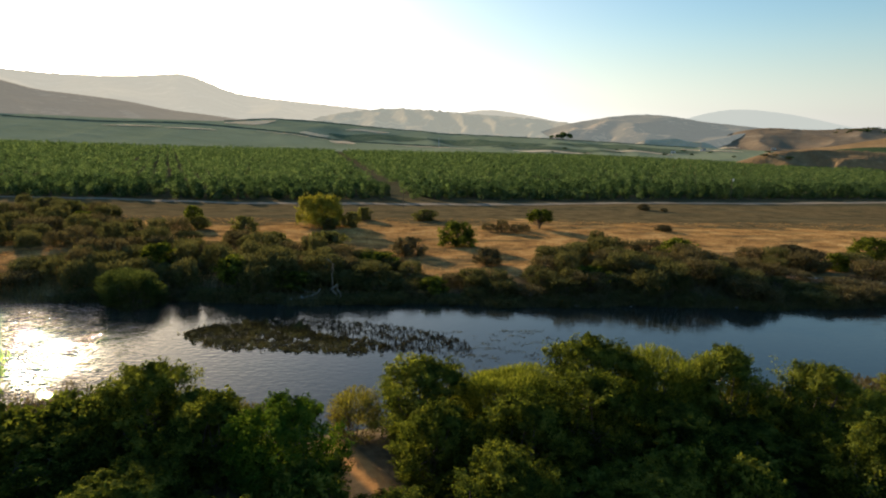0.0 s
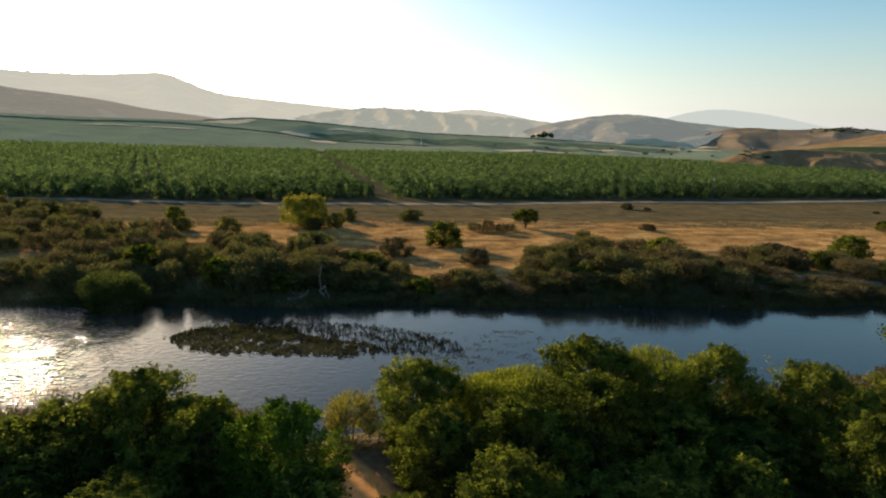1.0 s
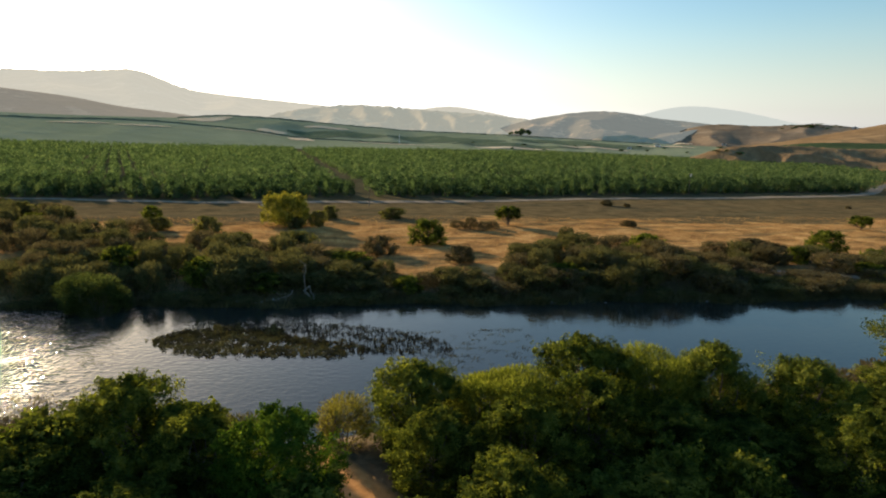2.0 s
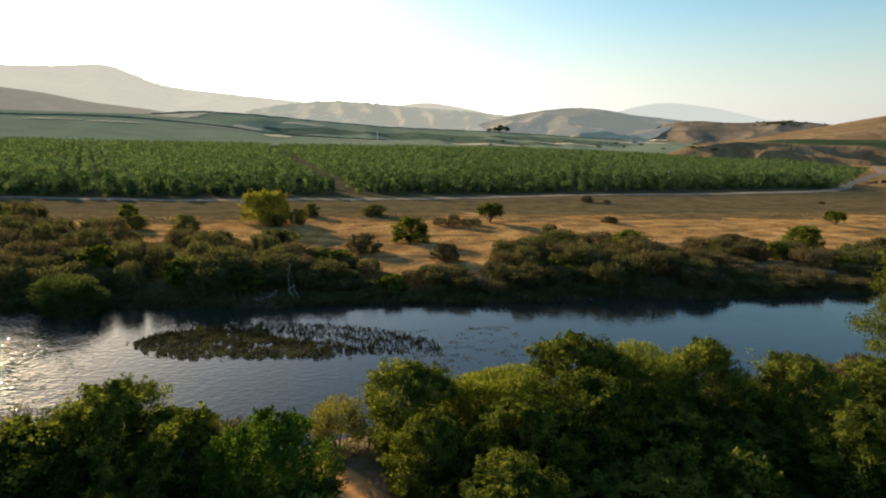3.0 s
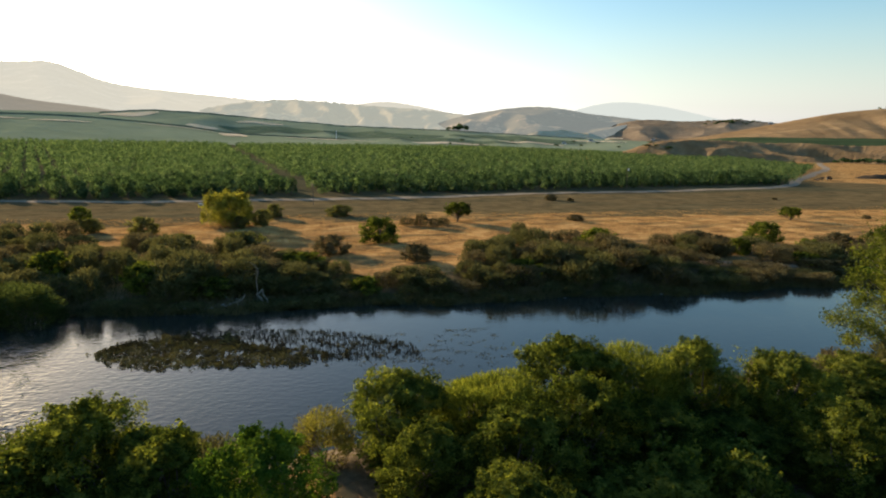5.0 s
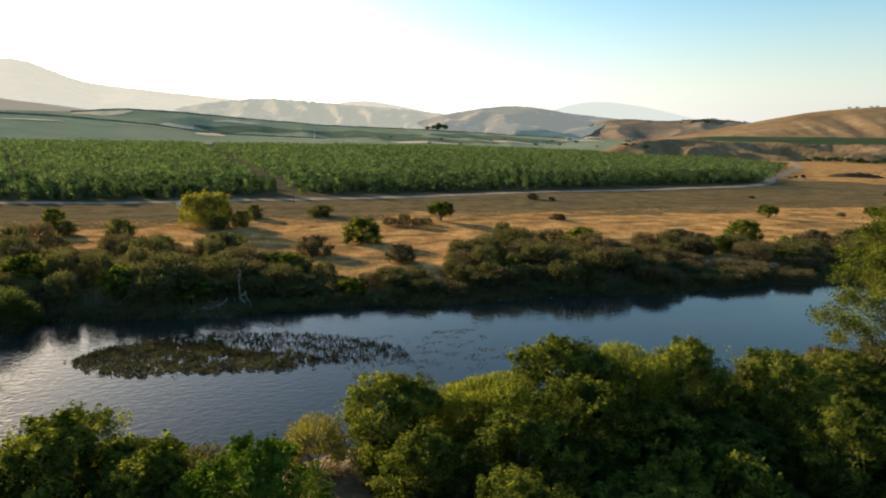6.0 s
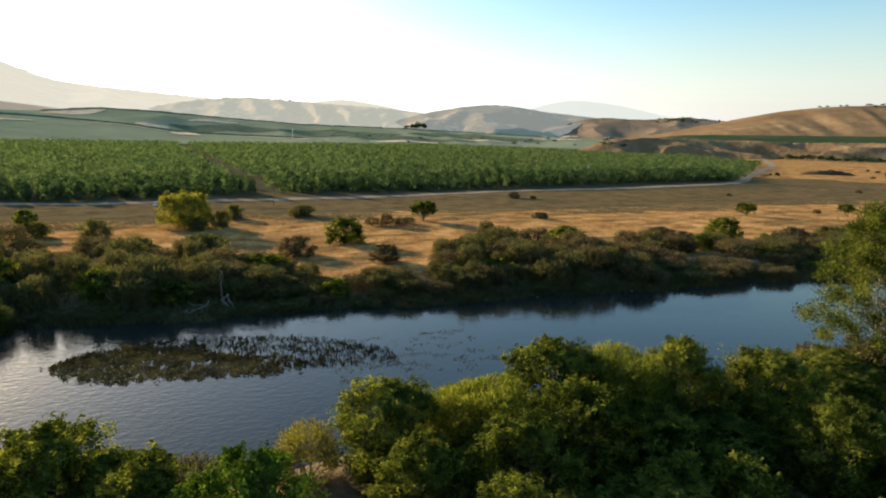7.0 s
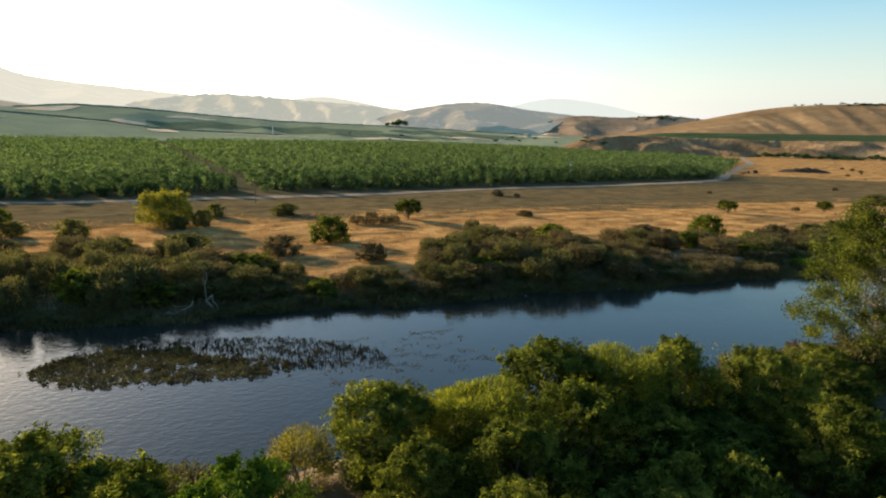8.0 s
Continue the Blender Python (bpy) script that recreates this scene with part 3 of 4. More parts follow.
# near-bank trees: a base form 8 m high and 4 m in radius, scaled for each one
OAKS = [crown_tree(20 + s, 8.0, 4.0, 62, 620, 0.1, 0.058, LEAF_OAK, BARK) for s in range(4)]
FRESH = crown_tree(31, 8.0, 4.0, 62, 620, 0.1, 0.058, LEAF_BRIGHT, BARK)
SOFT = [spray_shrub(40 + s, 8.0, 3.8, 22000, 0.2, 0.04, LEAF_WILLOW, BARK, 12, 1.2) for s in range(2)]
NEAR = [
    ("oak", 0, -16.2, 43.0, 9.1, 4.3), ("oak", 1, -21.5, 36.5, 7.3, 4.6), ("oak", 2, -10.6, 39.0, 8.2, 3.4),
    ("fresh", 0, -5.0, 35.6, 9.3, 3.7), ("oak", 3, -13.5, 31.5, 6.6, 4.4), ("oak", 1, -7.2, 27.5, 6.2, 3.6),
    ("oak", 2, 5.0, 43.2, 9.1, 4.2), ("soft", 0, 11.4, 43.0, 8.9, 4.1), ("oak", 0, 20.0, 45.6, 9.8, 4.7),
    ("oak", 3, 11.5, 34.8, 9.3, 3.9), ("oak", 1, 17.2, 37.2, 9.7, 4.2), ("soft", 1, 25.4, 43.2, 9.3, 4.0),
    ("oak", 2, 30.6, 42.3, 9.8, 3.9), ("oak", 3, 37.2, 39.0, 9.2, 4.2), ("oak", 0, 34.6, 30.6, 8.4, 3.5),
    ("oak", 1, 18.6, 29.8, 6.2, 3.6), ("oak", 2, 8.6, 29.4, 8.0, 3.6), ("oak", 3, 25.6, 31.0, 4.4, 4.6),
    ("oak", 1, 29.8, 36.6, 5.6, 4.2), ("oak", 0, 5.2, 37.0, 7.8, 3.0),
    ("oak", 3, 23.6, 37.2, 7.2, 3.8), ("oak", 0, -31.0, 44.5, 15.8, 3.4), ("oak", 3, -24.0, 29.5, 5.6, 4.2),
    ("oak", 1, 41.0, 32.5, 4.8, 4.2), ("oak", 0, 45.5, 39.5, 6.0, 4.0),
]
NEAR += [("oak", 3, 1.6, 29.0, 6.0, 3.2), ("oak", 2, 50.5, 43.0, 6.4, 4.2),
         ]
LABELS = {
    "oak": ("bank_tree", TREE_PARTS, "dense dark green broadleaf tree with sunlit crown lobes", "tree"),
    "fresh": ("bank_tree", TREE_PARTS, "bright green leafy tree on the near river bank", "tree"),
    "soft": ("willow", TREE_PARTS, "soft light green willow thicket on the near bank", "tree"),
}
first_of = {}
rr = random.Random(5)
for kind, form, x, y, top, rad in NEAR:
    nm, parts, label, cat = LABELS[kind]
    key = (kind, form)
    if key not in first_of:
        meshes = OAKS[form] if kind == "oak" else FRESH if kind == "fresh" else SOFT[form]
        first_of[key] = plant(nm, meshes, parts, x, y, label, cat, "near bank trees")
        first_of[key].scale = (1, 1, 1)
        ob = first_of[key]
    else:
        ob = place(first_of[key], x, y, 1, 1, rr.uniform(0, 360))
    s = (top - float(ground_z(x, y))) / 8.0
    ob.scale = (rad * 1.14 / 4.0, rad * 1.14 / 4.0, s)


def poplar(x, y, height, radius):
    """A tall airy tree: pale trunk, rising limbs, small loose clumps."""
    rng = np.random.default_rng(77)
    paths = [limb(rng, (0, 0, -0.3), (0.5, 0.2, height * 0.93), 0.24, 0.03, 0.02, 9), limb(rng, (0.6, 0.3, -0.3), (-1.6, 0.4, height * 0.7), 0.17, 0.03, 0.03, 8),
             limb(rng, (-0.5, -0.4, -0.3), (1.9, -0.6, height * 0.78), 0.17, 0.03, 0.03, 8)]
    ctr, nrm = [], []
    for q in range(260):
        h = height * rng.uniform(0.16, 0.98)
        w = rng.uniform(0, 2 * math.pi)
        span = radius * (0.35 + 0.75 * math.sin(math.pi * min((h / height) * 0.8 + 0.2, 1)) ** 0.7) * rng.uniform(0.35, 1.0)
        end = np.array((math.cos(w) * span, math.sin(w) * span, h))
        paths.append(limb(rng, (0.3 * h / height, 0.1, max(h - span * 0.7, 0.8)), end, 0.05, 0.012, 0.08, 4))
        n = int(rng.uniform(140, 230))
        ctr.append(end + rng.normal(size=(n, 3)) * (0.55, 0.55, 0.4))
        nrm.append(rng.normal(size=(n, 3)) + (0, 0, 0.4))
    v, f = leaves(rng, np.concatenate(ctr), np.concatenate(nrm), 0.13, 0.085)
    tv, tf = tubes(paths)
    return plant("poplar", (mesh_from("trunk", tv, tf, PALE_BARK, True), mesh_from("crown", v, f, LEAF_POPLAR)), TREE_PARTS, x, y,
                 "tall airy poplar with pale trunk and loose green leaves", "tree", "")


poplar(61.5, 45.5, 18.6, 7.4)

# far-bank shrubs
ROUND = [crown_tree(60 + s, 4.0, 2.6, 40, 130, 0.15, 0.092, LEAF_OAK, TWIG, low=0.1, trunk_r=0.1) for s in range(2)]
GREEN = crown_tree(64, 4.0, 2.6, 40, 130, 0.15, 0.092, LEAF_BRIGHT, TWIG, low=0.08, trunk_r=0.1)
OLIVE = [spray_shrub(70 + s, 4.0, 2.6, 2300, 0.24, 0.072, LEAF_OLIVE, TWIG) for s in range(3)]
BROWN = [spray_shrub(80 + s, 4.0, 2.6, 2200, 0.24, 0.068, LEAF_BROWN, TWIG) for s in range(2)]
DOME = [crown_tree(66, 4.0, 2.6, 40, 130, 0.15, 0.09, LEAF_PALE, TWIG, low=0.1, trunk_r=0.08), crown_tree(67, 4.0, 2.6, 40, 130, 0.15, 0.09, LEAF_BROWN, TWIG, low=0.1, trunk_r=0.08)]
GOLDEN = spray_shrub(86, 4.0, 2.6, 5200, 0.15, 0.042, LEAF_DRY, TWIG)
BIG_SOFT = spray_shrub(95, 8.0, 3.8, 15000, 0.2, 0.045, LEAF_DULL, BARK, 12, 1.0)
TREELET = crown_tree(68, 4.0, 2.5, 24, 170, 0.15, 0.09, LEAF_OAK, TWIG, low=0.42, widest=0.6, trunk_r=0.12)
SHRUB_KINDS = {
    "treelet": ([TREELET], TREE_PARTS, "small_tree", "small round-crowned tree on a short trunk in dry grass", "tree"),
    "dome_olive": (DOME[:1], TREE_PARTS, "round_bush", "soft rounded olive-green bush on dry grass", "bush"),
    "dome_brown": (DOME[1:], TREE_PARTS, "round_bush", "low rounded brown-olive bush on dry grass", "bush"),
    "round": (ROUND, TREE_PARTS, "round_bush", "dense rounded dark green bush on dry grass", "bush"),
    "green": ([GREEN], TREE_PARTS, "round_bush", "bushy fresh green shrub among dry scrub", "bush"),
    "olive": (OLIVE, SHRUB_PARTS, "shrub", "feathery olive-green riverside shrub", "shrub"),
    "soft": ([BIG_SOFT], TREE_PARTS, "willow", "big rounded soft green willow bush at the water edge", "willow"),
    "yellow": ([GOLDEN], SHRUB_PARTS, "shrub", "sparse yellowing shrub at the near water edge", "shrub"),
    "brown": (BROWN, SHRUB_PARTS, "shrub", "feathery russet-brown dry shrub", "shrub"),
}
first_shrub = {}


def shrub(kind, x, y, height, radius, turn=0.0, form=None, label=""):
    forms, parts, nm, lab, cat = SHRUB_KINDS[kind]
    form = rr.randrange(len(forms)) if form is None else form
    key = (kind, form)
    if key not in first_shrub:
        ob = first_shrub[key] = plant(nm, forms[form], parts, x, y, lab, cat, "river shrubs")
    else:
        f = first_shrub[key]
        keep = tuple(f.scale)
        f.scale = (1, 1, 1)
        ob = place(f, x, y, 1, 1, turn)
        f.scale = keep
    full = 1.12 if kind in ("round", "green") else 1.0
    ob.scale = (radius / 3.8, radius / 3.8, height / 8.0) if kind == "soft" else (full * radius / 2.6, full * radius / 2.6, full * height / 4.0)
    if label:
        ob["label"] = label
    return ob


SINGLE = [
    ("round", 23.5, 145.5, 5.6, 4.6), ("treelet", 53.2, 174.5, 5.8, 4.6), ("olive", -32.3, 168.0, 4.4, 4.0), ("round", 69.8, 122.5, 5.0, 4.4),
    ("brown", 25.6, 118.0, 3.4, 3.2), ("round", -52.5, 194.5, 3.8, 2.8), ("brown", 92.6, 173.5, 2.0, 2.8), ("round", 121.8, 127.0, 5.0, 4.8),
    ("treelet", 168.5, 162.5, 4.4, 4.2), ("treelet", 211.5, 158.0, 4.0, 3.2), ("olive", -45.5, 171.0, 3.6, 4.0), ("olive", -19.8, 139.6, 3.9, 3.4),
    ("olive", 20.5, 196.0, 3.4, 5.0), ("olive", 0.5, 196.5, 4.0, 3.2),
    ("olive", -3.5, 180.5, 4.6, 3.2), ("olive", -9.5, 175.5, 3.4, 3.0), ("brown", 10.5, 131.5, 4.0, 4.2), ("olive", 145.5, 115.0, 4.0, 4.4), ("brown", 138.4, 119.5, 3.4, 4.0),
    ("brown", 102.0, 128.0, 3.8, 4.6), ("brown", 96.5, 115.0, 4.4, 4.0), ("olive", 160.0, 118.0, 3.6, 4.0), ("brown", 203.0, 163.0, 1.4, 1.6),
    ("soft", -36.6, 97.4, 6.6, 5.6), ("olive", -7.5, 131.5, 5.2, 5.6), ("olive", 265.0, 173.0, 4.5, 6.0),
    ("olive", -93.0, 205.0, 4.0, 5.0), ("olive", -102.0, 212.0, 4.2, 5.5), ("olive", -84.0, 203.0, 3.8, 5.0),
]
for kind, x, y, h, r in SINGLE:
    shrub({"olive": "dome_olive", "brown": "dome_brown"}.get(kind, kind), x, y, h, r, rr.uniform(0, 360))


for x, y, h, r in ((-9.6, 103.2, 2.2, 2.6), (-6.6, 103.6, 2.4, 2.6), (-3.2, 103.0, 2.0, 2.4), (-12.0, 102.6, 2.0, 2.4)):
    shrub("olive", x, y, h, r, rr.uniform(0, 360))


for x, y, h, r in ((40.5, 169.5, 3.6, 2.2), (44.0, 167.0, 2.8, 2.2), (37.0, 172.0, 2.4, 2.4), (47.5, 170.5, 2.2, 2.0)):
    shrub("brown", x, y, h, r, rr.uniform(0, 360), label="sparse twiggy brown bush on dry grass")


# undergrowth on the near bank
UNDER = [("round", -17.5, 45.5, 5.4, 3.2), ("round", -21.0, 41.0, 5.0, 3.4), ("round", -12.4, 42.2, 4.6, 3.0), ("round", -24.5, 39.0, 5.0, 3.4), ("yellow", -0.6, 45.0, 4.2, 2.4), ("brown", -2.8, 31.2, 2.6, 2.2),
         ("brown", -22.8, 47.3, 4.0, 3.2), ("brown", -27.5, 48.0, 4.4, 3.2), ("brown", -18.6, 48.0, 3.2, 2.6), ("brown", 43.5, 46.5, 4.4, 3.6), ("brown", 49.0, 47.5, 4.0, 3.6),
         ("brown", 53.5, 46.5, 4.4, 3.4), ("olive", 56.0, 43.0, 5.0, 3.4), ("olive", 36.0, 46.0, 5.0, 3.4), ("olive", 14.5, 47.0, 4.4, 3.0), ("olive", 8.0, 48.0, 3.6, 2.6),
         ("olive", -8.0, 43.5, 3.4, 2.6), ("olive", -11.5, 46.5, 3.6, 2.6), ("olive", 24.5, 47.5, 4.8, 3.2), ("olive", 65.5, 44.0, 4.0, 3.6), ("brown", 62.0, 41.5, 3.4, 3.4)]
for kind, x, y, h, r in UNDER:
    shrub(kind, x, y, h, r, rr.uniform(0, 360), label="twiggy russet undergrowth at the near water edge" if kind == "brown" else "")
for n in range(30):
    x, y = rr.uniform(-28, 58), rr.uniform(22, 44)
    if abs(x + 0.55 * y - 21.5) > 3.2:
        shrub("round", x, y, rr.uniform(2.6, 4.2), rr.uniform(2.4, 3.4), rr.uniform(0, 360), label="low dark shrub growing under the bank trees")


def bare_shrub(seed):
    """Meshes of a half-bare shrub: many thin upright forking twigs with a few dry leaves."""
    rng = np.random.default_rng(seed)
    paths, ctr = [], []
    for q in range(26):
        w, lean = rng.uniform(0, 2 * math.pi), rng.uniform(0.1, 0.55)
        base = np.array((rng.normal() * 0.5, rng.normal() * 0.5, -0.2))
        tip = base + np.array((math.cos(w) * lean, math.sin(w) * lean, 1.0)) * rng.uniform(2.4, 4.2)
        main = limb(rng, base, tip, 0.045, 0.014, 0.06, 5)
        paths.append(main)
        for k in range(4):
            a = main[rng.integers(1, 4)][0]
            b = a + unit((tip - base + rng.normal(size=3) * 1.6)[None])[0] * rng.uniform(0.5, 1.3)
            paths.append(limb(rng, a, b, 0.022, 0.010, 0.1, 3))
            ctr.append(b + rng.normal(size=(9, 3)) * 0.22)
    c = np.concatenate(ctr)
    v, f = leaves(rng, c, rng.normal(size=c.shape), 0.09, 0.045)
    tv, tf = tubes(paths, 4)
    return mesh_from("wood", tv, tf, TWIG, True), mesh_from("foliage", v, f, LEAF_BROWN)


first_bare = None
for x, y, sc in ((-23.0, 47.0, 1.5), (-20.6, 47.4, 1.35), (-25.4, 47.6, 1.5), (-18.8, 46.8, 1.25), (-27.6, 47.0, 1.6), (-22.0, 45.4, 1.4), (-9.6, 45.6, 0.8), (-1.8, 46.4, 0.9), (-13.8, 47.2, 0.85)):
    if first_bare is None:
        first_bare = plant("bare_shrub", bare_shrub(57), SHRUB_PARTS, x, y, "half-bare twiggy shrub at the near water edge", "shrub", "near bank twigs")
        first_bare.scale = (1, 1, 1)
    else:
        place(first_bare, x, y, sc, sc, rr.uniform(0, 360))


def belt_depth(x):
    """How far the thicket reaches inland from the water."""
    d = np.interp(x, (-110, -82, -66, -48, -30, -12, 2, 9, 15, 27, 33, 40, 50, 62, 78, 100, 130, 170), (112, 104, 70, 54, 46, 36, 28, 15, 10, 9, 16, 30, 44, 48, 34, 28, 24, 24))
    return d + 3 * np.sin(x * 0.37)


placed = []
tries = 0
while len(placed) < 350 and tries < 30000:
    tries += 1
    x = rr.uniform(-112, 168)
    depth = float(belt_depth(x))
    inland = rr.uniform(1.2, depth)
    y = float(far_edge(x)) + inland
    sparse = inland > 24 or (inland > 16 and x > 80)
    if any((x - a) ** 2 + (y - b) ** 2 < (4.6 if sparse else 3.3) ** 2 for a, b in placed):
        continue
    if abs(x + 8.5) < 4.5 and inland < 7 or x < -54 and 117 < y < 136 or abs((y - 109) + 0.62 * (x - 86)) < 4.2 and 80 < x < 106:
        continue
    if sparse and rr.random() < 0.35:
        continue
    placed.append((x, y))
    kind = rr.choices(("olive", "brown", "round", "green"), (6, 2.4 if x < 60 else 7, 0.35, 0.07))[0]
    h = rr.uniform(2.6, 5.6) if inland > 5 and not 2 < x < 38 and not (76 < x < 112 and inland < 15) else rr.uniform(1.8, 3.2) if inland > 4 else rr.uniform(1.1, 2.1)
    if x < -54 and y < 118:
        h = min(h, 2.6)
    if x > 72:
        h = rr.uniform(2.3, 3.3) if inland < 4.5 else h * 0.78
    shrub(kind, x, y, h, rr.uniform(2.3, 4.3), rr.uniform(0, 360))


def willow(x, y):
    ob = plant("yellow_willow", crown_tree(95, 9.6, 7.6, 44, 560, 0.19, 0.12, LEAF_YELLOW, BARK, low=0.16, widest=0.5), TREE_PARTS, x, y,
               "rounded yellow-green willow standing alone in dry grass", "tree", "")
    return ob


willow(-12.6, 180.0)


# bank sedge and reeds
def tufts(name, label, spots, blades, height, spread, width, material, seed, category, lean=0.35, z0=None):
    rng = np.random.default_rng(seed)
    c = np.repeat(np.asarray(spots), blades, axis=0)
    n = len(c)
    c = c + np.stack([rng.normal(size=n) * spread, rng.normal(size=n) * spread], 1)
    h = height * rng.uniform(0.45, 1.15, (n, 1))
    z = ground_z(c[:, 0], c[:, 1])[:, None] if z0 is None else np.full((n, 1), z0)
    root = np.concatenate([c, z - 0.05], 1)
    tip = root + np.concatenate([rng.normal(size=(n, 2)) * lean * h, h], 1)
    w = rng.uniform(0, 2 * np.pi, (n, 1))
    side = np.concatenate([np.cos(w), np.sin(w), 0 * w], 1) * width
    v = np.stack([root - side * 0.6, root + side * 0.6, (root + tip) / 2 + side, tip], 1).reshape(-1, 3)
    ob = new(name, mesh_from(name, v, np.arange(4 * n).reshape(-1, 4), material))
    return tagged(ob, label, category, kind="stuff")


rng = np.random.default_rng(9)
sx = rng.uniform(-120, 170, 5200)
sy = far_edge(sx) + rng.uniform(-0.6, 1, 5200) ** 2 * 9 - 0.4
tufts("bank_sedge", "tall dark sedge along the far water edge", np.stack([sx, sy], 1), 6, 2.0, 0.45, 0.07, SEDGE, 12, "sedge")
gxs = rng.uniform(-90, 260, 16000)
gys = rng.uniform(104, 200, 16000)
tufts("dry_grass", "short dry golden grass tufts over the field", np.stack([gxs, gys], 1), 3, 0.45, 0.3, 0.06, STRAW, 13, "grass", 0.5)


# reed island
def island_v(x, y):
    """Where a spot lies across the reed bed: 0 at the near rim, 1 at the far rim."""
    xs = (-24.2, -22, -18, -10, 0, 8, 13.5)
    up = np.interp(x, xs, (80.7, 84.4, 86.2, 87.2, 85.0, 81.2, 75.5)) + 0.35 * np.sin(x * 2.1) + 0.3 * np.sin(x * 4.7)
    lo = np.interp(x, xs, (80.3, 76.0, 73.5, 72.3, 70.4, 69.6, 69.2)) + 0.3 * np.sin(x * 1.7 + 1) + 0.3 * np.sin(x * 4.1)
    return (y - lo) / np.maximum(up - lo, 0.1)


rng = np.random.default_rng(41)
ix, iy = rng.uniform(-25, 15, 60000), rng.uniform(68, 88.5, 60000)
iv = island_v(ix, iy)
patch = np.array([noise.noise(Vector((x * 0.5, y * 0.5, 2))) + 0.6 * noise.noise(Vector((x * 1.6, y * 1.6, 5))) for x, y in zip(ix, iy)])
solid = 0.92 - 0.62 * step(ix, -15, 3)
inside = (iv > 0) & (iv < 1) & (ix < 14)
dense = inside & (iv < solid + patch * 0.3) & (ix < 2 + patch * 6) & (patch > -0.42) & (rng.random(60000) < 0.95)
tail = inside & ~dense & (patch > 0.18) & (rng.random(60000) < 0.2)
mat_xy = np.stack([ix, iy], 1)[dense | tail]
n = len(mat_xy)
c = np.concatenate([mat_xy, (0.03 + 0.2 * rng.random(n) ** 1.8)[:, None]], 1)
v, f = leaves(rng, c, rng.normal(size=(n, 3)) * 0.55 + (0, 0, 1.0), 0.115, 0.085)
v[:, 2] = np.maximum(v[:, 2], 0.01)
tagged(new("reed_bed", mesh_from("reed_bed", v, f, MAT_PLANT)), "low brown and olive water plants matted in the river", "water plants", kind="stuff")
pick = inside & (iv > solid * 0.75 - 0.1) & (rng.random(60000) < 0.07 + 0.06 * (patch > 0.1))
tufts("reed_stalks", "scattered upright dark reed stalks standing in the water", np.stack([ix, iy], 1)[pick], 3, 0.5, 0.14, 0.055, STALK, 22, "reeds", 0.14, -0.05)
pick = inside & dense & (rng.random(60000) < 0.05)
tufts("reed_tufts", "short yellow-brown reed tufts among the water plants", np.stack([ix, iy], 1)[pick], 4, 0.26, 0.14, 0.06, REED, 23, "reeds", 0.4, -0.03)
sx, sy = rng.uniform(6, 26, 2600), rng.uniform(65, 80, 2600)
keep = np.array([noise.noise(Vector((x * 0.4, y * 0.7, 9))) > 0.12 for x, y in zip(sx, sy)])
tufts("drowned_weed", "thin strands of weed breaking the water surface", np.stack([sx, sy], 1)[keep], 3, 0.2, 0.25, 0.06, MAT_PLANT, 24, "weed", 0.8, -0.02)


# dead snag and driftwood on the far bank
def deadwood(name, paths, x, y, label):
    tv, tf = tubes(paths, 7)
    ob = new(name, mesh_from(name, tv, tf, DEAD_WOOD, True))
    ob.location = (x, y, float(ground_z(x, y)))
    return tagged(ob, label, "dead wood")


rg = np.random.default_rng(4)
deadwood("dead_snag", [limb(rg, (0.1, 0.6, -0.5), (-1.7, 1.6, 1.9), 0.22, 0.17), limb(rg, (-1.7, 1.6, 1.9), (-0.75, 1.6, 2.75), 0.16, 0.14), limb(rg, (-0.75, 1.6, 2.75), (-0.3, 1.0, 1.5), 0.14, 0.11),
                       limb(rg, (-0.3, 1.0, 1.5), (0.0, 0.0, 0.1), 0.11, 0.07), limb(rg, (-1.6, 2.6, -0.4), (-1.7, 2.8, 4.2), 0.16, 0.10), limb(rg, (-1.7, 2.8, 4.2), (-2.7, 3.0, 7.0), 0.10, 0.03),
                       limb(rg, (-1.9, 2.8, 4.8), (-1.3, 2.9, 6.2), 0.05, 0.02)],
         -3.6, 98.4, "bleached bare dead snag leaning over the river")
deadwood("driftwood", [limb(rg, (-2.0, -0.3, 0.35), (0, 0.1, 0.95), 0.12, 0.17), limb(rg, (0, 0.1, 0.95), (0.9, 0.3, 2.0), 0.17, 0.08), limb(rg, (-0.4, 0.3, -0.3), (0, 0.1, 0.95), 0.1, 0.12),
                       limb(rg, (-0.6, 0.4, 1.3), (-2.2, 0.9, 1.9), 0.05, 0.03), limb(rg, (-0.6, 0.4, 1.3), (0.2, 0.15, 1.1), 0.05, 0.05)], -8.0, 98.8,
         "bleached driftwood branch lying at the water edge")


STONE = plain("pale_river_stone", (0.18, 0.165, 0.145), (0.34, 0.32, 0.29), 3, 0.8, 0.3)
SAND = plain("pale_bank_sand", (0.22, 0.16, 0.11), (0.36, 0.27, 0.19), 1.5, 0.95, 0.3)


def stone(x, y, r, label):
    bm = bmesh.new()
    bmesh.ops.create_icosphere(bm, subdivisions=2, radius=r)
    for v in bm.verts:
        v.co *= 1 + 0.35 * noise.noise(v.co * (1.6 / r) + Vector((x, y, 0)))
        v.co.z *= 0.6
    me = bpy.data.meshes.new("stone")
    bm.to_mesh(me)
    bm.free()
    me.materials.append(STONE)
    ob = new("stone", me)
    ob.location = (x, y, max(float(ground_z(x, y)), -0.1) + r * 0.25)
    return tagged(ob, label, "stone", "river stones")


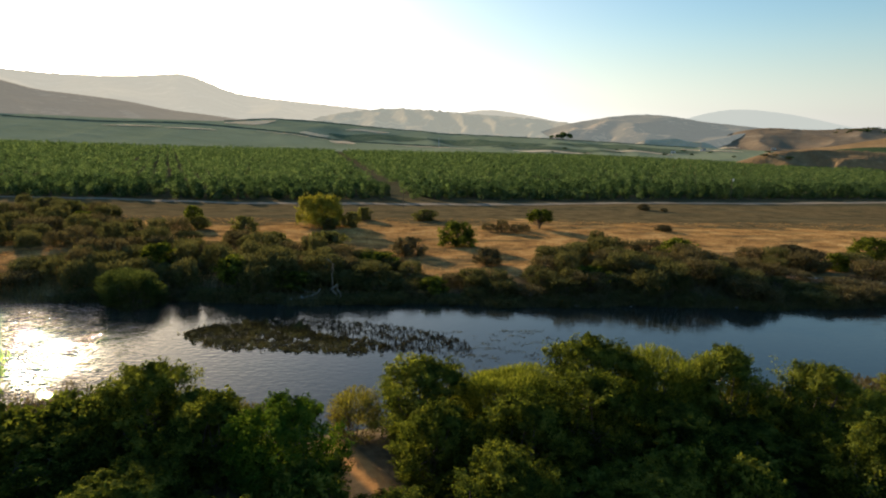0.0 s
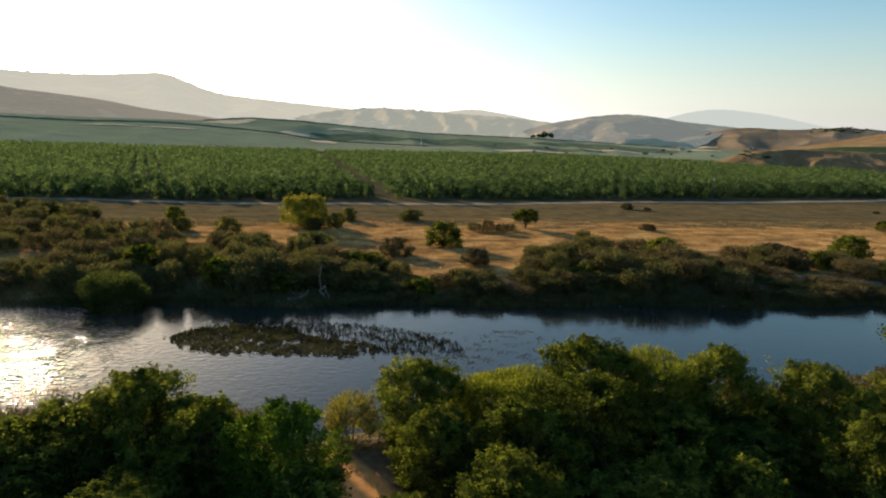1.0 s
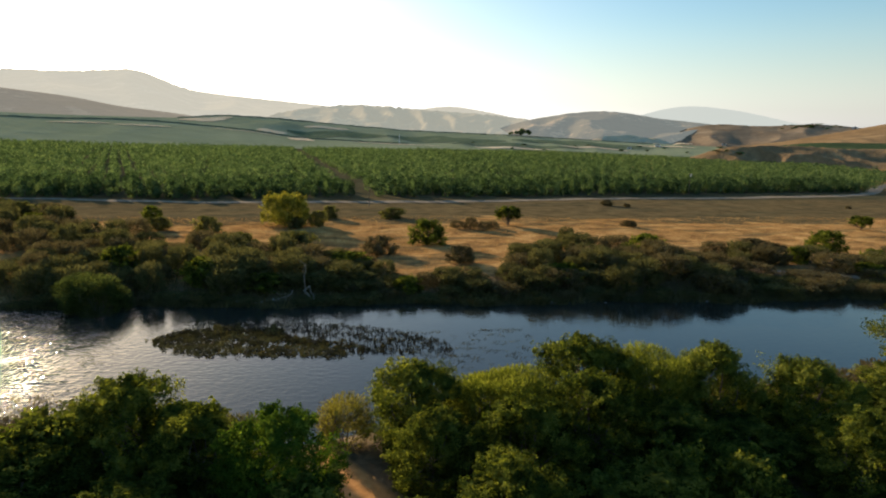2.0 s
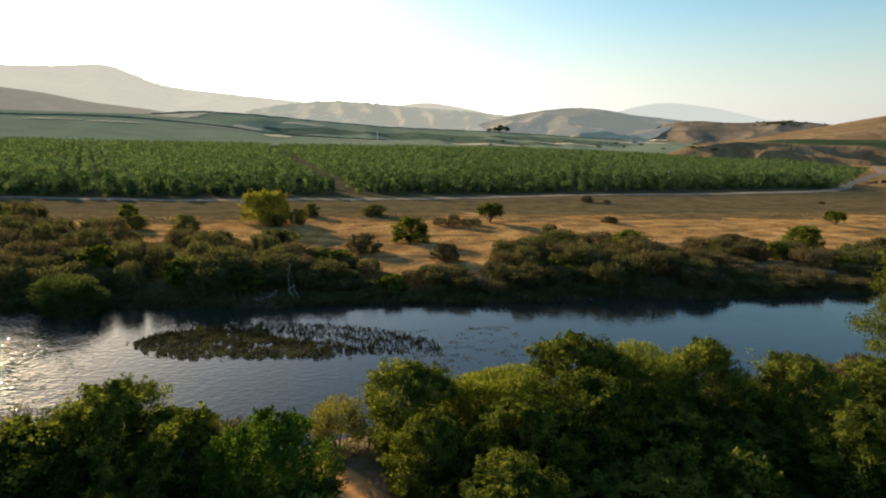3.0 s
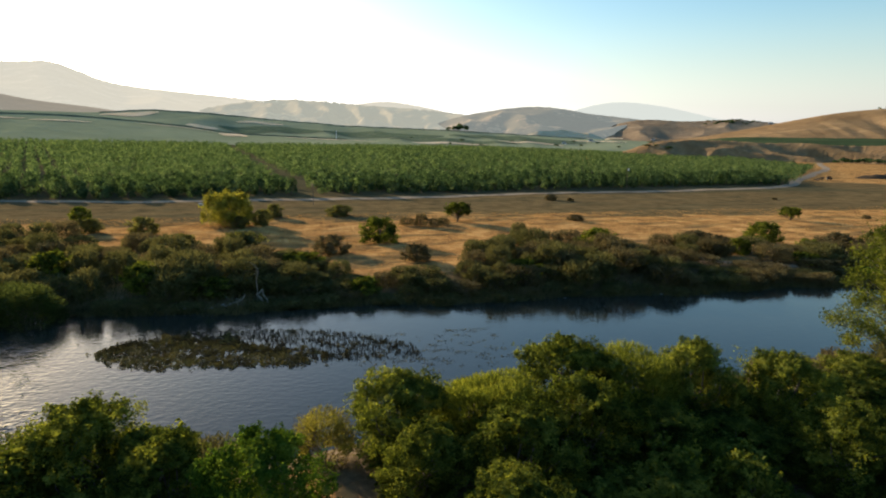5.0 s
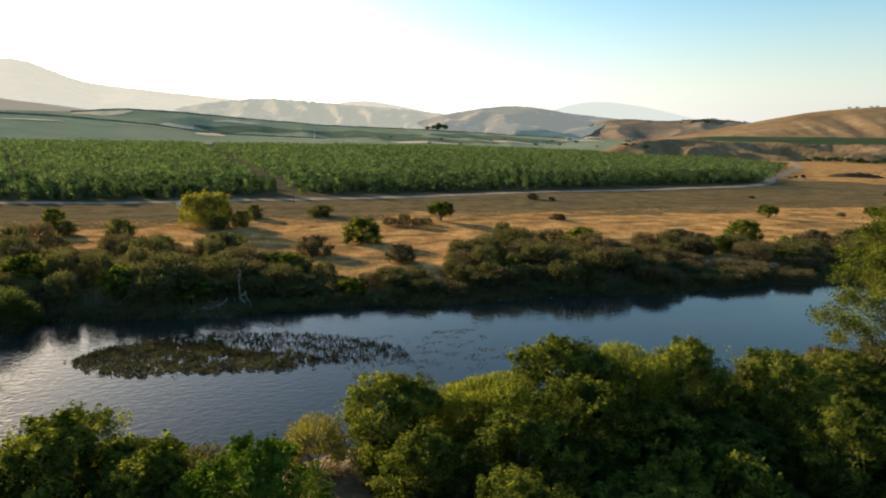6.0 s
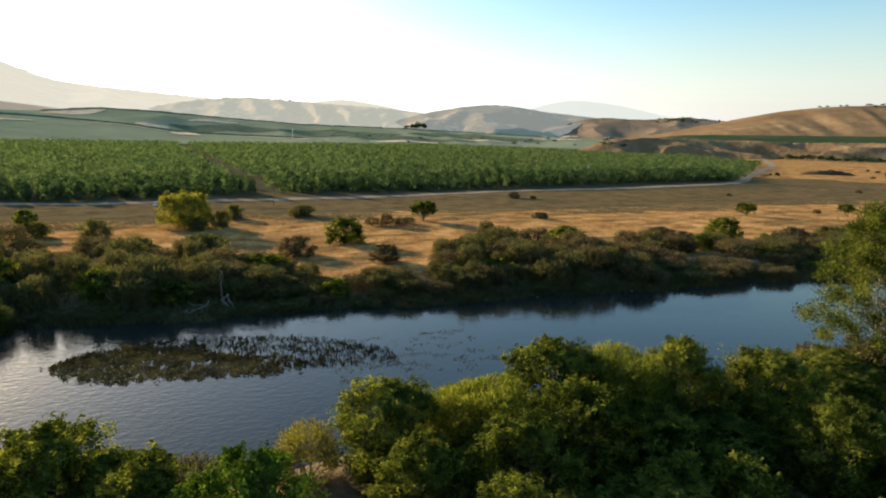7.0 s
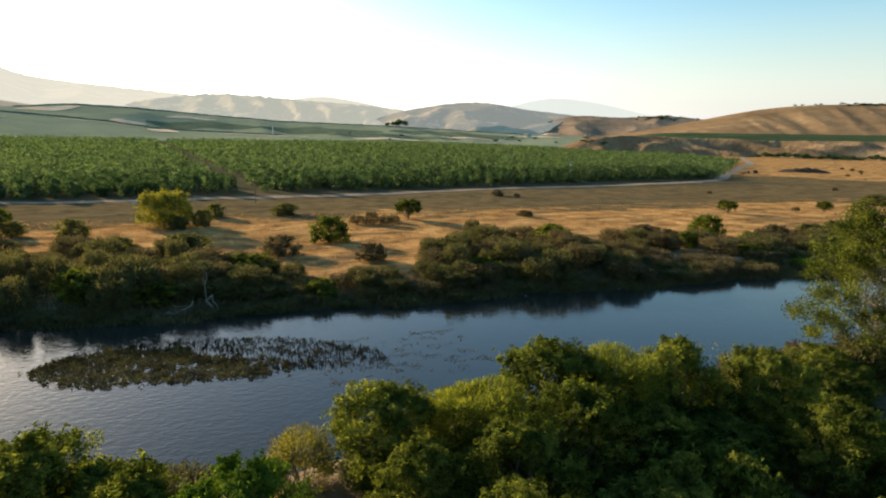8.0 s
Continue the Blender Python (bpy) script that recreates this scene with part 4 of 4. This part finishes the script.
# the first stone stands in for a small white bird-like thing afloat
for x, y, r in ((36.0, 92.9, 0.55), (-15.9, 99.6, 0.42), (-12.1, 99.0, 0.36), (-13.0, 98.9, 0.25), (-10.4, 99.8, 0.3), (45.4, 92.3, 0.25), (64.0, 91.0, 0.3)):
    stone(x, y, r, "pale rounded stone at the far water edge")
tagged(strip("sand_bar", bezier((83, 111), (90, 106.5), (104, 99.5), 12), 2.2, 0.12, SAND), "pale strip of bare sand on the far bank", "sand", kind="structure")
for x, y, h in ((480, 330, 1.6), (560, 372, 1.8), (590, 400, 2.0), (530, 352, 1.2), (455, 300, 1.0), (620, 430, 1.8), (330, 236, 1.6), (118, 240, 2.6), (125, 236, 1.4), (232, 232, 1.2)):
    shrub("dome_brown", x, y, h, h * 1.2, rr.uniform(0, 360), label="small dark dry bush on the open field")


# ---- orchard ----
def orchard_forms():
    out = []
    for s in range(4):
        rng = np.random.default_rng(200 + s)
        cs, rs = [], []
        for q in range(11):
            d = unit(rng.normal(size=(1, 3)))[0]
            d[2] = d[2] if d[2] > -0.85 else -d[2]
            cs.append(np.array((d[0] * 2.7, d[1] * 2.7, 3.3 + d[2] * 2.5))), rs.append(rng.uniform(1.3, 2.0))
        ctr, nrm = [], []
        for c, r in zip(cs, rs):
            d = unit(rng.normal(size=(84, 3)) + (0, 0, 0.2))
            ctr.append(c + d * r * rng.uniform(0.86, 1.04, (84, 1)))
            nrm.append(d + rng.normal(size=(84, 3)) * 0.12)
        v, f = leaves(rng, np.concatenate(ctr), np.concatenate(nrm), 0.36, 0.22)
        paths = [limb(rng, (0, 0, -0.2), (0, 0, 1.6), 0.2, 0.15, 0.02, 3)] + [limb(rng, (0, 0, 1.5), c, 0.1, 0.03, 0.1, 3) for c in cs[:4]]
        tv, tf = tubes(paths, 5)
        out.append((mesh_from("trunk", tv, tf, BARK, True), mesh_from("crown", v, f, LEAF_ORCHARD)))
    return out


FORMS = orchard_forms()
rows_xy = []
d = Vector((1, 0.123)).normalized()
for row in range(86):
    off = row * 8.6
    x0 = -330 - off * 0.75
    x1 = 355 + 1.5 * off if off < 175 else 618 + (off - 175) * 0.66
    n = int((x1 - x0) / 7.9)
    for q in range(n):
        x = x0 + q * 7.9 + (row % 2) * 3.9 + rr.uniform(-1.1, 1.1)
        if rr.random() < 0.05:
            continue
        y = float(orchard_edge(x)) + off + rr.uniform(-1.2, 1.2)
        if abs((x - 19.0) + (y - 265) * 0.08) < 6.0:
            continue
        rows_xy.append((row, x, y))
front = [(x, y) for row, x, y in rows_xy if row < 5 and -150 < x < 345]
first_orch = []
for n, (x, y) in enumerate(front):
    form = n % 4
    s, sz = rr.uniform(0.82, 1.15), rr.uniform(0.85, 1.22)
    if len(first_orch) <= form:
        first_orch.append(plant("orchard_tree", FORMS[form], TREE_PARTS, x, y, "leafy green orchard tree in a close row", "tree", "orchard front rows"))
    else:
        place(first_orch[form], x, y, s, sz, rr.uniform(0, 360))
taken = set(front)
rng = np.random.default_rng(31)
ctr, nrm, siz, along = [], [], [], []
for row, x, y in rows_xy:
    if (x, y) in taken:
        continue
    n = 200 if row < 7 else 104 if row < 20 else 46 if row < 44 else 24
    k = rng.uniform(0.68, 1.42)
    lobe = unit(rng.normal(size=(5, 3)) + (0, 0, 0.5)) * rng.uniform(0.9, 1.9, (5, 1))
    which = rng.integers(0, 5, n)
    d = unit(rng.normal(size=(n, 3)) + (0, 0, 0.2))
    c = ((0, 0, 3.5) + lobe[which] + d * rng.uniform(1.8, 2.1, (n, 1))) * (k * 0.9, k * 0.9, k * rng.uniform(0.85, 1.0))
    c[:, 2] = np.maximum(c[:, 2], 0.8)
    ctr.append(c + (x, y, float(ground_z(x, y))))
    nrm.append(d + rng.normal(size=(n, 3)) * 0.1)
    along.append(np.cross(nrm[-1], rng.normal(size=(n, 3))))
    siz.append(np.full((n, 1), 0.42 if row < 7 else 0.55 if row < 20 else 0.78 if row < 44 else 1.05))
siz = np.concatenate(siz)
v, f = leaves(rng, np.concatenate(ctr), np.concatenate(nrm), siz, siz * 0.62, np.concatenate(along))
tagged(new("orchard_rows", mesh_from("orchard_rows", v, f, LEAF_ORCHARD)), "wide green orchard of close-set leafy trees", "orchard", kind="stuff")


# ---- far things ----
def surface_z(x, y):
    """The height of the land, hills included."""
    best = float(ground_z(x, y))
    for tree in LAND:
        hit = tree.ray_cast(Vector((x, y, 900)), Vector((0, 0, -1)))
        if hit[0] is not None:
            best = max(best, hit[0].z)
    return best


def polar(az, r):
    return r * math.sin(radians(az)), r * math.cos(radians(az))


def far_form():
    """A small-leaved crown for trees more than a kilometre off."""
    rng = np.random.default_rng(260)
    lobe = unit(rng.normal(size=(7, 3)) + (0, 0, 0.4)) * rng.uniform(1.0, 2.0, (7, 1))
    d = unit(rng.normal(size=(210, 3)) + (0, 0, 0.2))
    c = (0, 0, 3.4) + lobe[rng.integers(0, 7, 210)] + d * rng.uniform(1.3, 2.0, (210, 1))
    v, f = leaves(rng, c, d + rng.normal(size=(210, 3)) * 0.3, 0.7, 0.45)
    tv, tf = tubes([limb(rng, (0, 0, -0.4), (0, 0, 2.6), 0.22, 0.14, 0.02, 3)], 5)
    root = new("field_tree")
    part("trunk", mesh_from("trunk", tv, tf, BARK, True), root)
    part("crown", mesh_from("crown", v, f, LEAF_ORCHARD), root)
    x, y = polar(18.3, 2030)
    root.matrix_world = pose(x, y, surface_z(x, y) - 0.3) @ Matrix.Diagonal((3.6, 3.6, 2.6, 1))
    return tagged(root, "clump of dark trees on a field crest", "tree", "far trees")


FAR_TREE = far_form()
FAR_TREE_SCALE = Matrix.Diagonal((1 / 3.6, 1 / 3.6, 1 / 2.6, 1))


def far_tree(az, r, h, w, label="dark tree standing among far fields"):
    x, y = polar(az, r)
    ob = copy_thing(FAR_TREE, pose(x, y, surface_z(x, y) - 0.3, 0, 0, rr.uniform(0, 360)) @ Matrix.Diagonal((w / 3.6, w / 3.6, h / 6.6, 1)) @ FAR_TREE_SCALE)
    ob["label"] = label
    return ob


def sight(az, el, r0=900, r1=3200):
    """The distance at which the land is met along a bearing and height angle from high over the near bank."""
    r = r0
    while r < r1:
        x, y = polar(az, r)
        if surface_z(x, y) >= 26 + r * math.tan(radians(el)):
            return r
        r += 8
    return r1


for az, h, w in ((18.0, 17, 13), (18.5, 25, 16), (18.95, 22, 15), (17.5, 13, 11)):
    far_tree(az, 2035, h, w, "clump of dark trees on a field crest")
for n in range(30):
    far_tree(rr.uniform(39.8, 43.8), rr.uniform(2690, 2800), rr.uniform(4, 6.5), rr.uniform(7, 13), "dark tree on a low hill crest")
for n in range(26):
    far_tree(rr.uniform(54.5, 63), rr.uniform(2260, 2310), rr.uniform(4, 7), rr.uniform(7, 13), "oak on the crest of the golden hill")
for az in (51.9, 52.4, 53.3, 53.7):
    far_tree(az, 2295, 6, 7, "oak on the crest of the golden hill")
for n in range(34):
    far_tree(49.5 + n * 0.33 + rr.uniform(-0.15, 0.15), rr.uniform(1165, 1188), rr.uniform(5, 10), rr.uniform(6, 11), "olive-green tree at the foot of the bluff")
for n in range(16):
    az = rr.uniform(13, 37)
    far_tree(az, sight(az, rr.uniform(-0.25, 0.3)), rr.uniform(3, 6), rr.uniform(5, 11), "dark hedge tree between the far fields")


def draped(name, az0, az1, r0, r1, lift, material, label, category, nu=24, nv=5, hump=0.0):
    """A field strip that lies on the hill slopes."""
    vs = []
    for b in range(nv):
        for a in range(nu):
            u, v = a / (nu - 1), b / (nv - 1)
            edge = 0.75 * (v - 0.5) * math.sin(math.pi * min(max(u, 0.02), 0.98)) ** 0.5 + 0.5 + 0.1 * math.sin(u * 7 + az0)
            x, y = polar(az0 + (az1 - az0) * u, r0 + (r1 - r0) * edge)
            vs.append((x, y, surface_z(x, y) + lift + hump * math.sin(math.pi * v) * (1 + 0.3 * math.sin(u * 90) * math.sin(u * 37))))
    fs = [(b * nu + a, b * nu + a + 1, (b + 1) * nu + a + 1, (b + 1) * nu + a) for a in range(nu - 1) for b in range(nv - 1)]
    return tagged(new(name, mesh_from(name, vs, fs, material, True)), label, category, kind="structure")


BARE = hill_material("bare_pale_earth", (0.5, 0.40, 0.25), (0.64, 0.53, 0.35), (0.68, 0.57, 0.39), scale=0.02)
HEDGE = hill_material("dark_hedge_leaves", (0.12, 0.14, 0.085), (0.155, 0.175, 0.105), (0.175, 0.19, 0.115), scale=0.05)
for az0, az1, el, deep in ((-5.6, -3.0, 0.85, 44), (-3.0, -0.6, 0.2, 70), (-21.5, -17.0, 1.1, 14), (-16.8, -12.6, 1.06, 14), (-12.0, -7.6, 1.72, 60),
                           (2.5, 11.0, -0.02, 16), (14.0, 21.0, -0.1, 26), (-1.5, 2.5, 1.3, 30), (22.0, 28.0, 0.1, 26), (23.2, 33.2, 0.62, 60), (28.5, 33.5, 0.3, 30), (-9.5, -3.2, 0.8, 10)):
    r = sight((az0 + az1) / 2, el)
    draped("bare_strip", az0, az1, r - deep, r + deep, 1.2, BARE, "pale strip of bare earth between green fields", "field")
VINES = hill_material("dark_vine_rows", (0.10, 0.13, 0.075), (0.14, 0.17, 0.10), (0.17, 0.19, 0.115), scale=0.02, rows=0.6)
for az0, az1, el, deep in ((6.0, 17.0, 0.55, 95), (12.0, 24.0, 0.12, 60), (17.5, 30.0, 0.42, 90), (-3.0, 6.0, 0.75, 80)):
    r = sight((az0 + az1) / 2, el)
    draped("vine_field", az0, az1, r - deep, r + deep, 1.0, VINES, "dark green vine field on a gentle slope", "field", 40)
for az0, az1, r in ((-28, -8, 1494), (-8, 8, 1488), (-12, 6, 2042), (6, 30, 2036)):
    draped("hedgerow", az0, az1, r - 8, r + 8, 0.4, HEDGE, "dark hedgerow line along a field edge", "hedge", 90, 5, 2.2)


def box(x, y, z, sx, sy, sz, bevel=0.03):
    bm = bmesh.new()
    bmesh.ops.create_cube(bm, size=1.0, matrix=Matrix.Translation((x, y, z)) @ Matrix.Diagonal((sx, sy, sz, 1)))
    if bevel:
        bmesh.ops.bevel(bm, geom=bm.edges[:], offset=bevel, segments=2, affect="EDGES")
    return bm


def bm_part(name, bm, material, parent, label=""):
    me = bpy.data.meshes.new(name)
    bm.to_mesh(me)
    bm.free()
    me.materials.append(material)
    return part(name, me, parent, label)


PAINT_WHITE = plain("weathered_white_paint", (0.6, 0.58, 0.54), (0.8, 0.78, 0.74), 2, 0.5, 0.05)
PAINT_GREY = plain("faded_grey_paint", (0.28, 0.265, 0.235), (0.4, 0.38, 0.34), 2, 0.9, 0.05)
PAINT_DARK = plain("dark_vehicle_paint", (0.015, 0.015, 0.016), (0.03, 0.03, 0.033), 2, 0.95, 0.02)
RUBBER = plain("tyre_rubber", (0.015, 0.015, 0.015), (0.03, 0.03, 0.03), 9, 0.9, 0.1)
STEEL = plain("galvanised_steel", (0.45, 0.45, 0.45), (0.65, 0.65, 0.65), 1, 0.45, 0.02)
GLASS_DARK = plain("dark_window_glass", (0.02, 0.025, 0.03), (0.04, 0.045, 0.05), 1, 0.08, 0.0)
ROOF = plain("grey_roof", (0.16, 0.15, 0.14), (0.28, 0.26, 0.24), 1.5, 0.8, 0.1)
RUBBLE = plain("dark_earth_heap", (0.035, 0.028, 0.02), (0.10, 0.075, 0.05), 1.2, 0.95, 0.6)


def wheel(parent, x, y, r):
    tv, tf = tubes([[((x - 0.12, y, r), 0.001), ((x - 0.12, y, r), r), ((x + 0.12, y, r), r), ((x + 0.12, y, r), 0.001)]], 14)
    w = part("wheel", mesh_from("tyre", tv, tf, RUBBER, False), parent)
    tv, tf = tubes([[((x - 0.135, y, r), 0.001), ((x - 0.135, y, r), r * 0.55), ((x + 0.135, y, r), r * 0.55), ((x + 0.135, y, r), 0.001)]], 12)
    part("rim", mesh_from("rim", tv, tf, STEEL, False), w)


def truck(x, y, turn):
    root = new("truck")
    root.matrix_world = pose(x, y, float(ground_z(x, y)) + 0.1, 0, 0, turn) @ Matrix.Scale(1.45, 4)
    bm_part("body", box(0, 0, 0.85, 1.9, 5.2, 0.7, 0.12), PAINT_DARK, root)
    bm_part("cab", box(0, 0.3, 1.5, 1.75, 2.2, 0.75, 0.2), PAINT_DARK, root)
    bm_part("windscreen", box(0, 1.42, 1.5, 1.45, 0.06, 0.5, 0.02), GLASS_DARK, root)
    bm_part("rear_window", box(0, -0.82, 1.52, 1.35, 0.05, 0.42, 0.02), GLASS_DARK, root)
    for sx in (-0.85, 0.85):
        for sy in (-1.6, 1.6):
            wheel(root, sx, sy, 0.4)
    return tagged(root, "dark farm truck parked on the dirt road", "truck")


def trailer(x, y, turn):
    root = new("flatbed_trailer")
    root.matrix_world = pose(x, y, float(ground_z(x, y)) + 0.1, 0, 0, turn)
    bm_part("deck", box(0, 0, 1.0, 2.4, 11.0, 0.28, 0.04), PAINT_DARK, root)
    bm_part("headboard", box(0, 5.4, 1.55, 2.3, 0.12, 1.0, 0.03), PAINT_DARK, root)
    bm_part("drawbar", box(0, 6.6, 0.8, 0.2, 2.4, 0.16, 0.03), PAINT_DARK, root)
    for sx in (-1.0, 1.0):
        for sy in (-3.6, -2.6, 3.4):
            wheel(root, sx, sy, 0.45)
    return tagged(root, "dark flatbed trailer standing beside the road", "trailer")


truck(424, 369, -42)
trailer(412, 368, -76)


def heap(x, y, lx, ly, h):
    rng = np.random.default_rng(8)
    vs, n, m = [], 40, 16
    for a in range(n):
        for b in range(m):
            u, v = a / (n - 1) * 2 - 1, b / (m - 1) * 2 - 1
            z = max(0, 1 - u * u) * max(0, 1 - v * v) * h * (0.8 + 0.6 * noise.noise(Vector((u * 5, v * 3, 3)))) - 0.15
            vs.append((u * lx, v * ly, z))
    fs = [(a * m + b, (a + 1) * m + b, (a + 1) * m + b + 1, a * m + b + 1) for a in range(n - 1) for b in range(m - 1)]
    ob = new("earth_mound", mesh_from("earth_mound", vs, fs, RUBBLE, True))
    ob.matrix_world = pose(x, y, float(ground_z(x, y)), 0, 0, -42)
    return tagged(ob, "long low heap of dark earth and brush on the field", "earth heap")


heap(508, 388, 22, 7, 4.4)


def post(name, x, y, z, h, r, material, label, category, arm=0.0):
    root = new(name)
    root.location = (x, y, z)
    tv, tf = tubes([[((0, 0, -0.5), r), ((0, 0, h * 0.5), r * 0.9), ((0, 0, h), r * 0.75)]], 8)
    part("pole", mesh_from("pole", tv, tf, material, True), root)
    if arm:
        bm_part("crossarm", box(0, 0, h - 0.6, arm, 0.14, 0.16, 0.02), material, root)
    return tagged(root, label, category)


post("utility_pole", 15.7, 232, float(ground_z(15.7, 232)), 8.0, 0.14, BARK, "weathered wooden pole beside the dirt road", "pole", 1.6)
def line_pole(x, y, h):
    """A line pole with a pale transformer can and an arm near its top."""
    root = post("utility_pole", x, y, float(ground_z(x, y)), h, 0.17, BARK, "tall dark wooden pole with a pale transformer can", "pole", 2.0)
    tv, tf = tubes([[((0.45, -0.1, h - 1.9), 0.01), ((0.45, -0.1, h - 1.9), 0.42), ((0.45, -0.1, h - 0.7), 0.42), ((0.45, -0.1, h - 0.55), 0.2), ((0.45, -0.1, h - 0.5), 0.01)]], 12)
    part("transformer", mesh_from("transformer", tv, tf, PAINT_WHITE, False), root, "pale grey transformer can")
    for sx in (-0.8, 0, 0.8):
        tv, tf = tubes([[((sx, 0, h - 0.54), 0.05), ((sx, 0, h - 0.42), 0.08), ((sx, 0, h - 0.3), 0.03)]], 8)
        part("insulator", mesh_from("insulator", tv, tf, PAINT_WHITE, True), root)
    return root


line_pole(197.0, 302.0, 12.0)
mast_r = sight(7.1, 0.05)
mx, my = polar(7.1, mast_r)
post("radio_mast", mx, my, surface_z(mx, my), mast_r * 0.0138, 0.8, STEEL, "slim pale mast standing in far fields", "mast")


def shed(x, y, z, w, d, h, turn, label):
    root = new("farm_building")
    root.matrix_world = pose(x, y, z, 0, 0, turn)
    bm_part("wall", box(0, 0, h / 2 - 0.2, w, d, h + 0.4, 0), PAINT_WHITE, root)
    bm = bmesh.new()
    o, rise = 0.5, w * 0.22
    ps = [bm.verts.new(p) for p in ((-w / 2 - o, -d / 2 - o, h), (w / 2 + o, -d / 2 - o, h), (0, -d / 2 - o, h + rise), (-w / 2 - o, d / 2 + o, h), (w / 2 + o, d / 2 + o, h), (0, d / 2 + o, h + rise))]
    for face in ((0, 1, 2), (4, 3, 5), (0, 2, 5, 3), (1, 4, 5, 2), (0, 3, 4, 1)):
        bm.faces.new([ps[q] for q in face])
    bm_part("roof", bm, ROOF, root)
    bm_part("door", box(0, -d / 2 - 0.04, h * 0.38, w * 0.22, 0.12, h * 0.76, 0.02), GLASS_DARK, root)
    for sx in (-0.32, 0.32):
        bm_part("window", box(sx * w, -d / 2 - 0.03, h * 0.6, w * 0.14, 0.1, h * 0.25, 0.02), GLASS_DARK, root)
    return tagged(root, label, "farm building", "far farm buildings")


for az, el, w, label in ((35.7, 0.5, 14, "white farm house beyond the orchard"), (30.4, 0.3, 16, "pale farm shed among far fields"), (44.8, 1.95, 20, "white house on a low hill crest"),
                         (28.0, 0.05, 12, "pale farm shed among far fields")):
    x, y = polar(az, sight(az, el))
    shed(x, y, surface_z(x, y), w, w * 1.5, 4.5, -az, label)

bm_part("crate", box(0, 0, 0.45, 1.6, 1.2, 0.9, 0.04), PAINT_GREY, None).location = (-23.7, 235.5, float(ground_z(-23.7, 235.5)))
tagged(bpy.data.objects["crate"], "small faded grey crate lying in the dry grass", "crate")
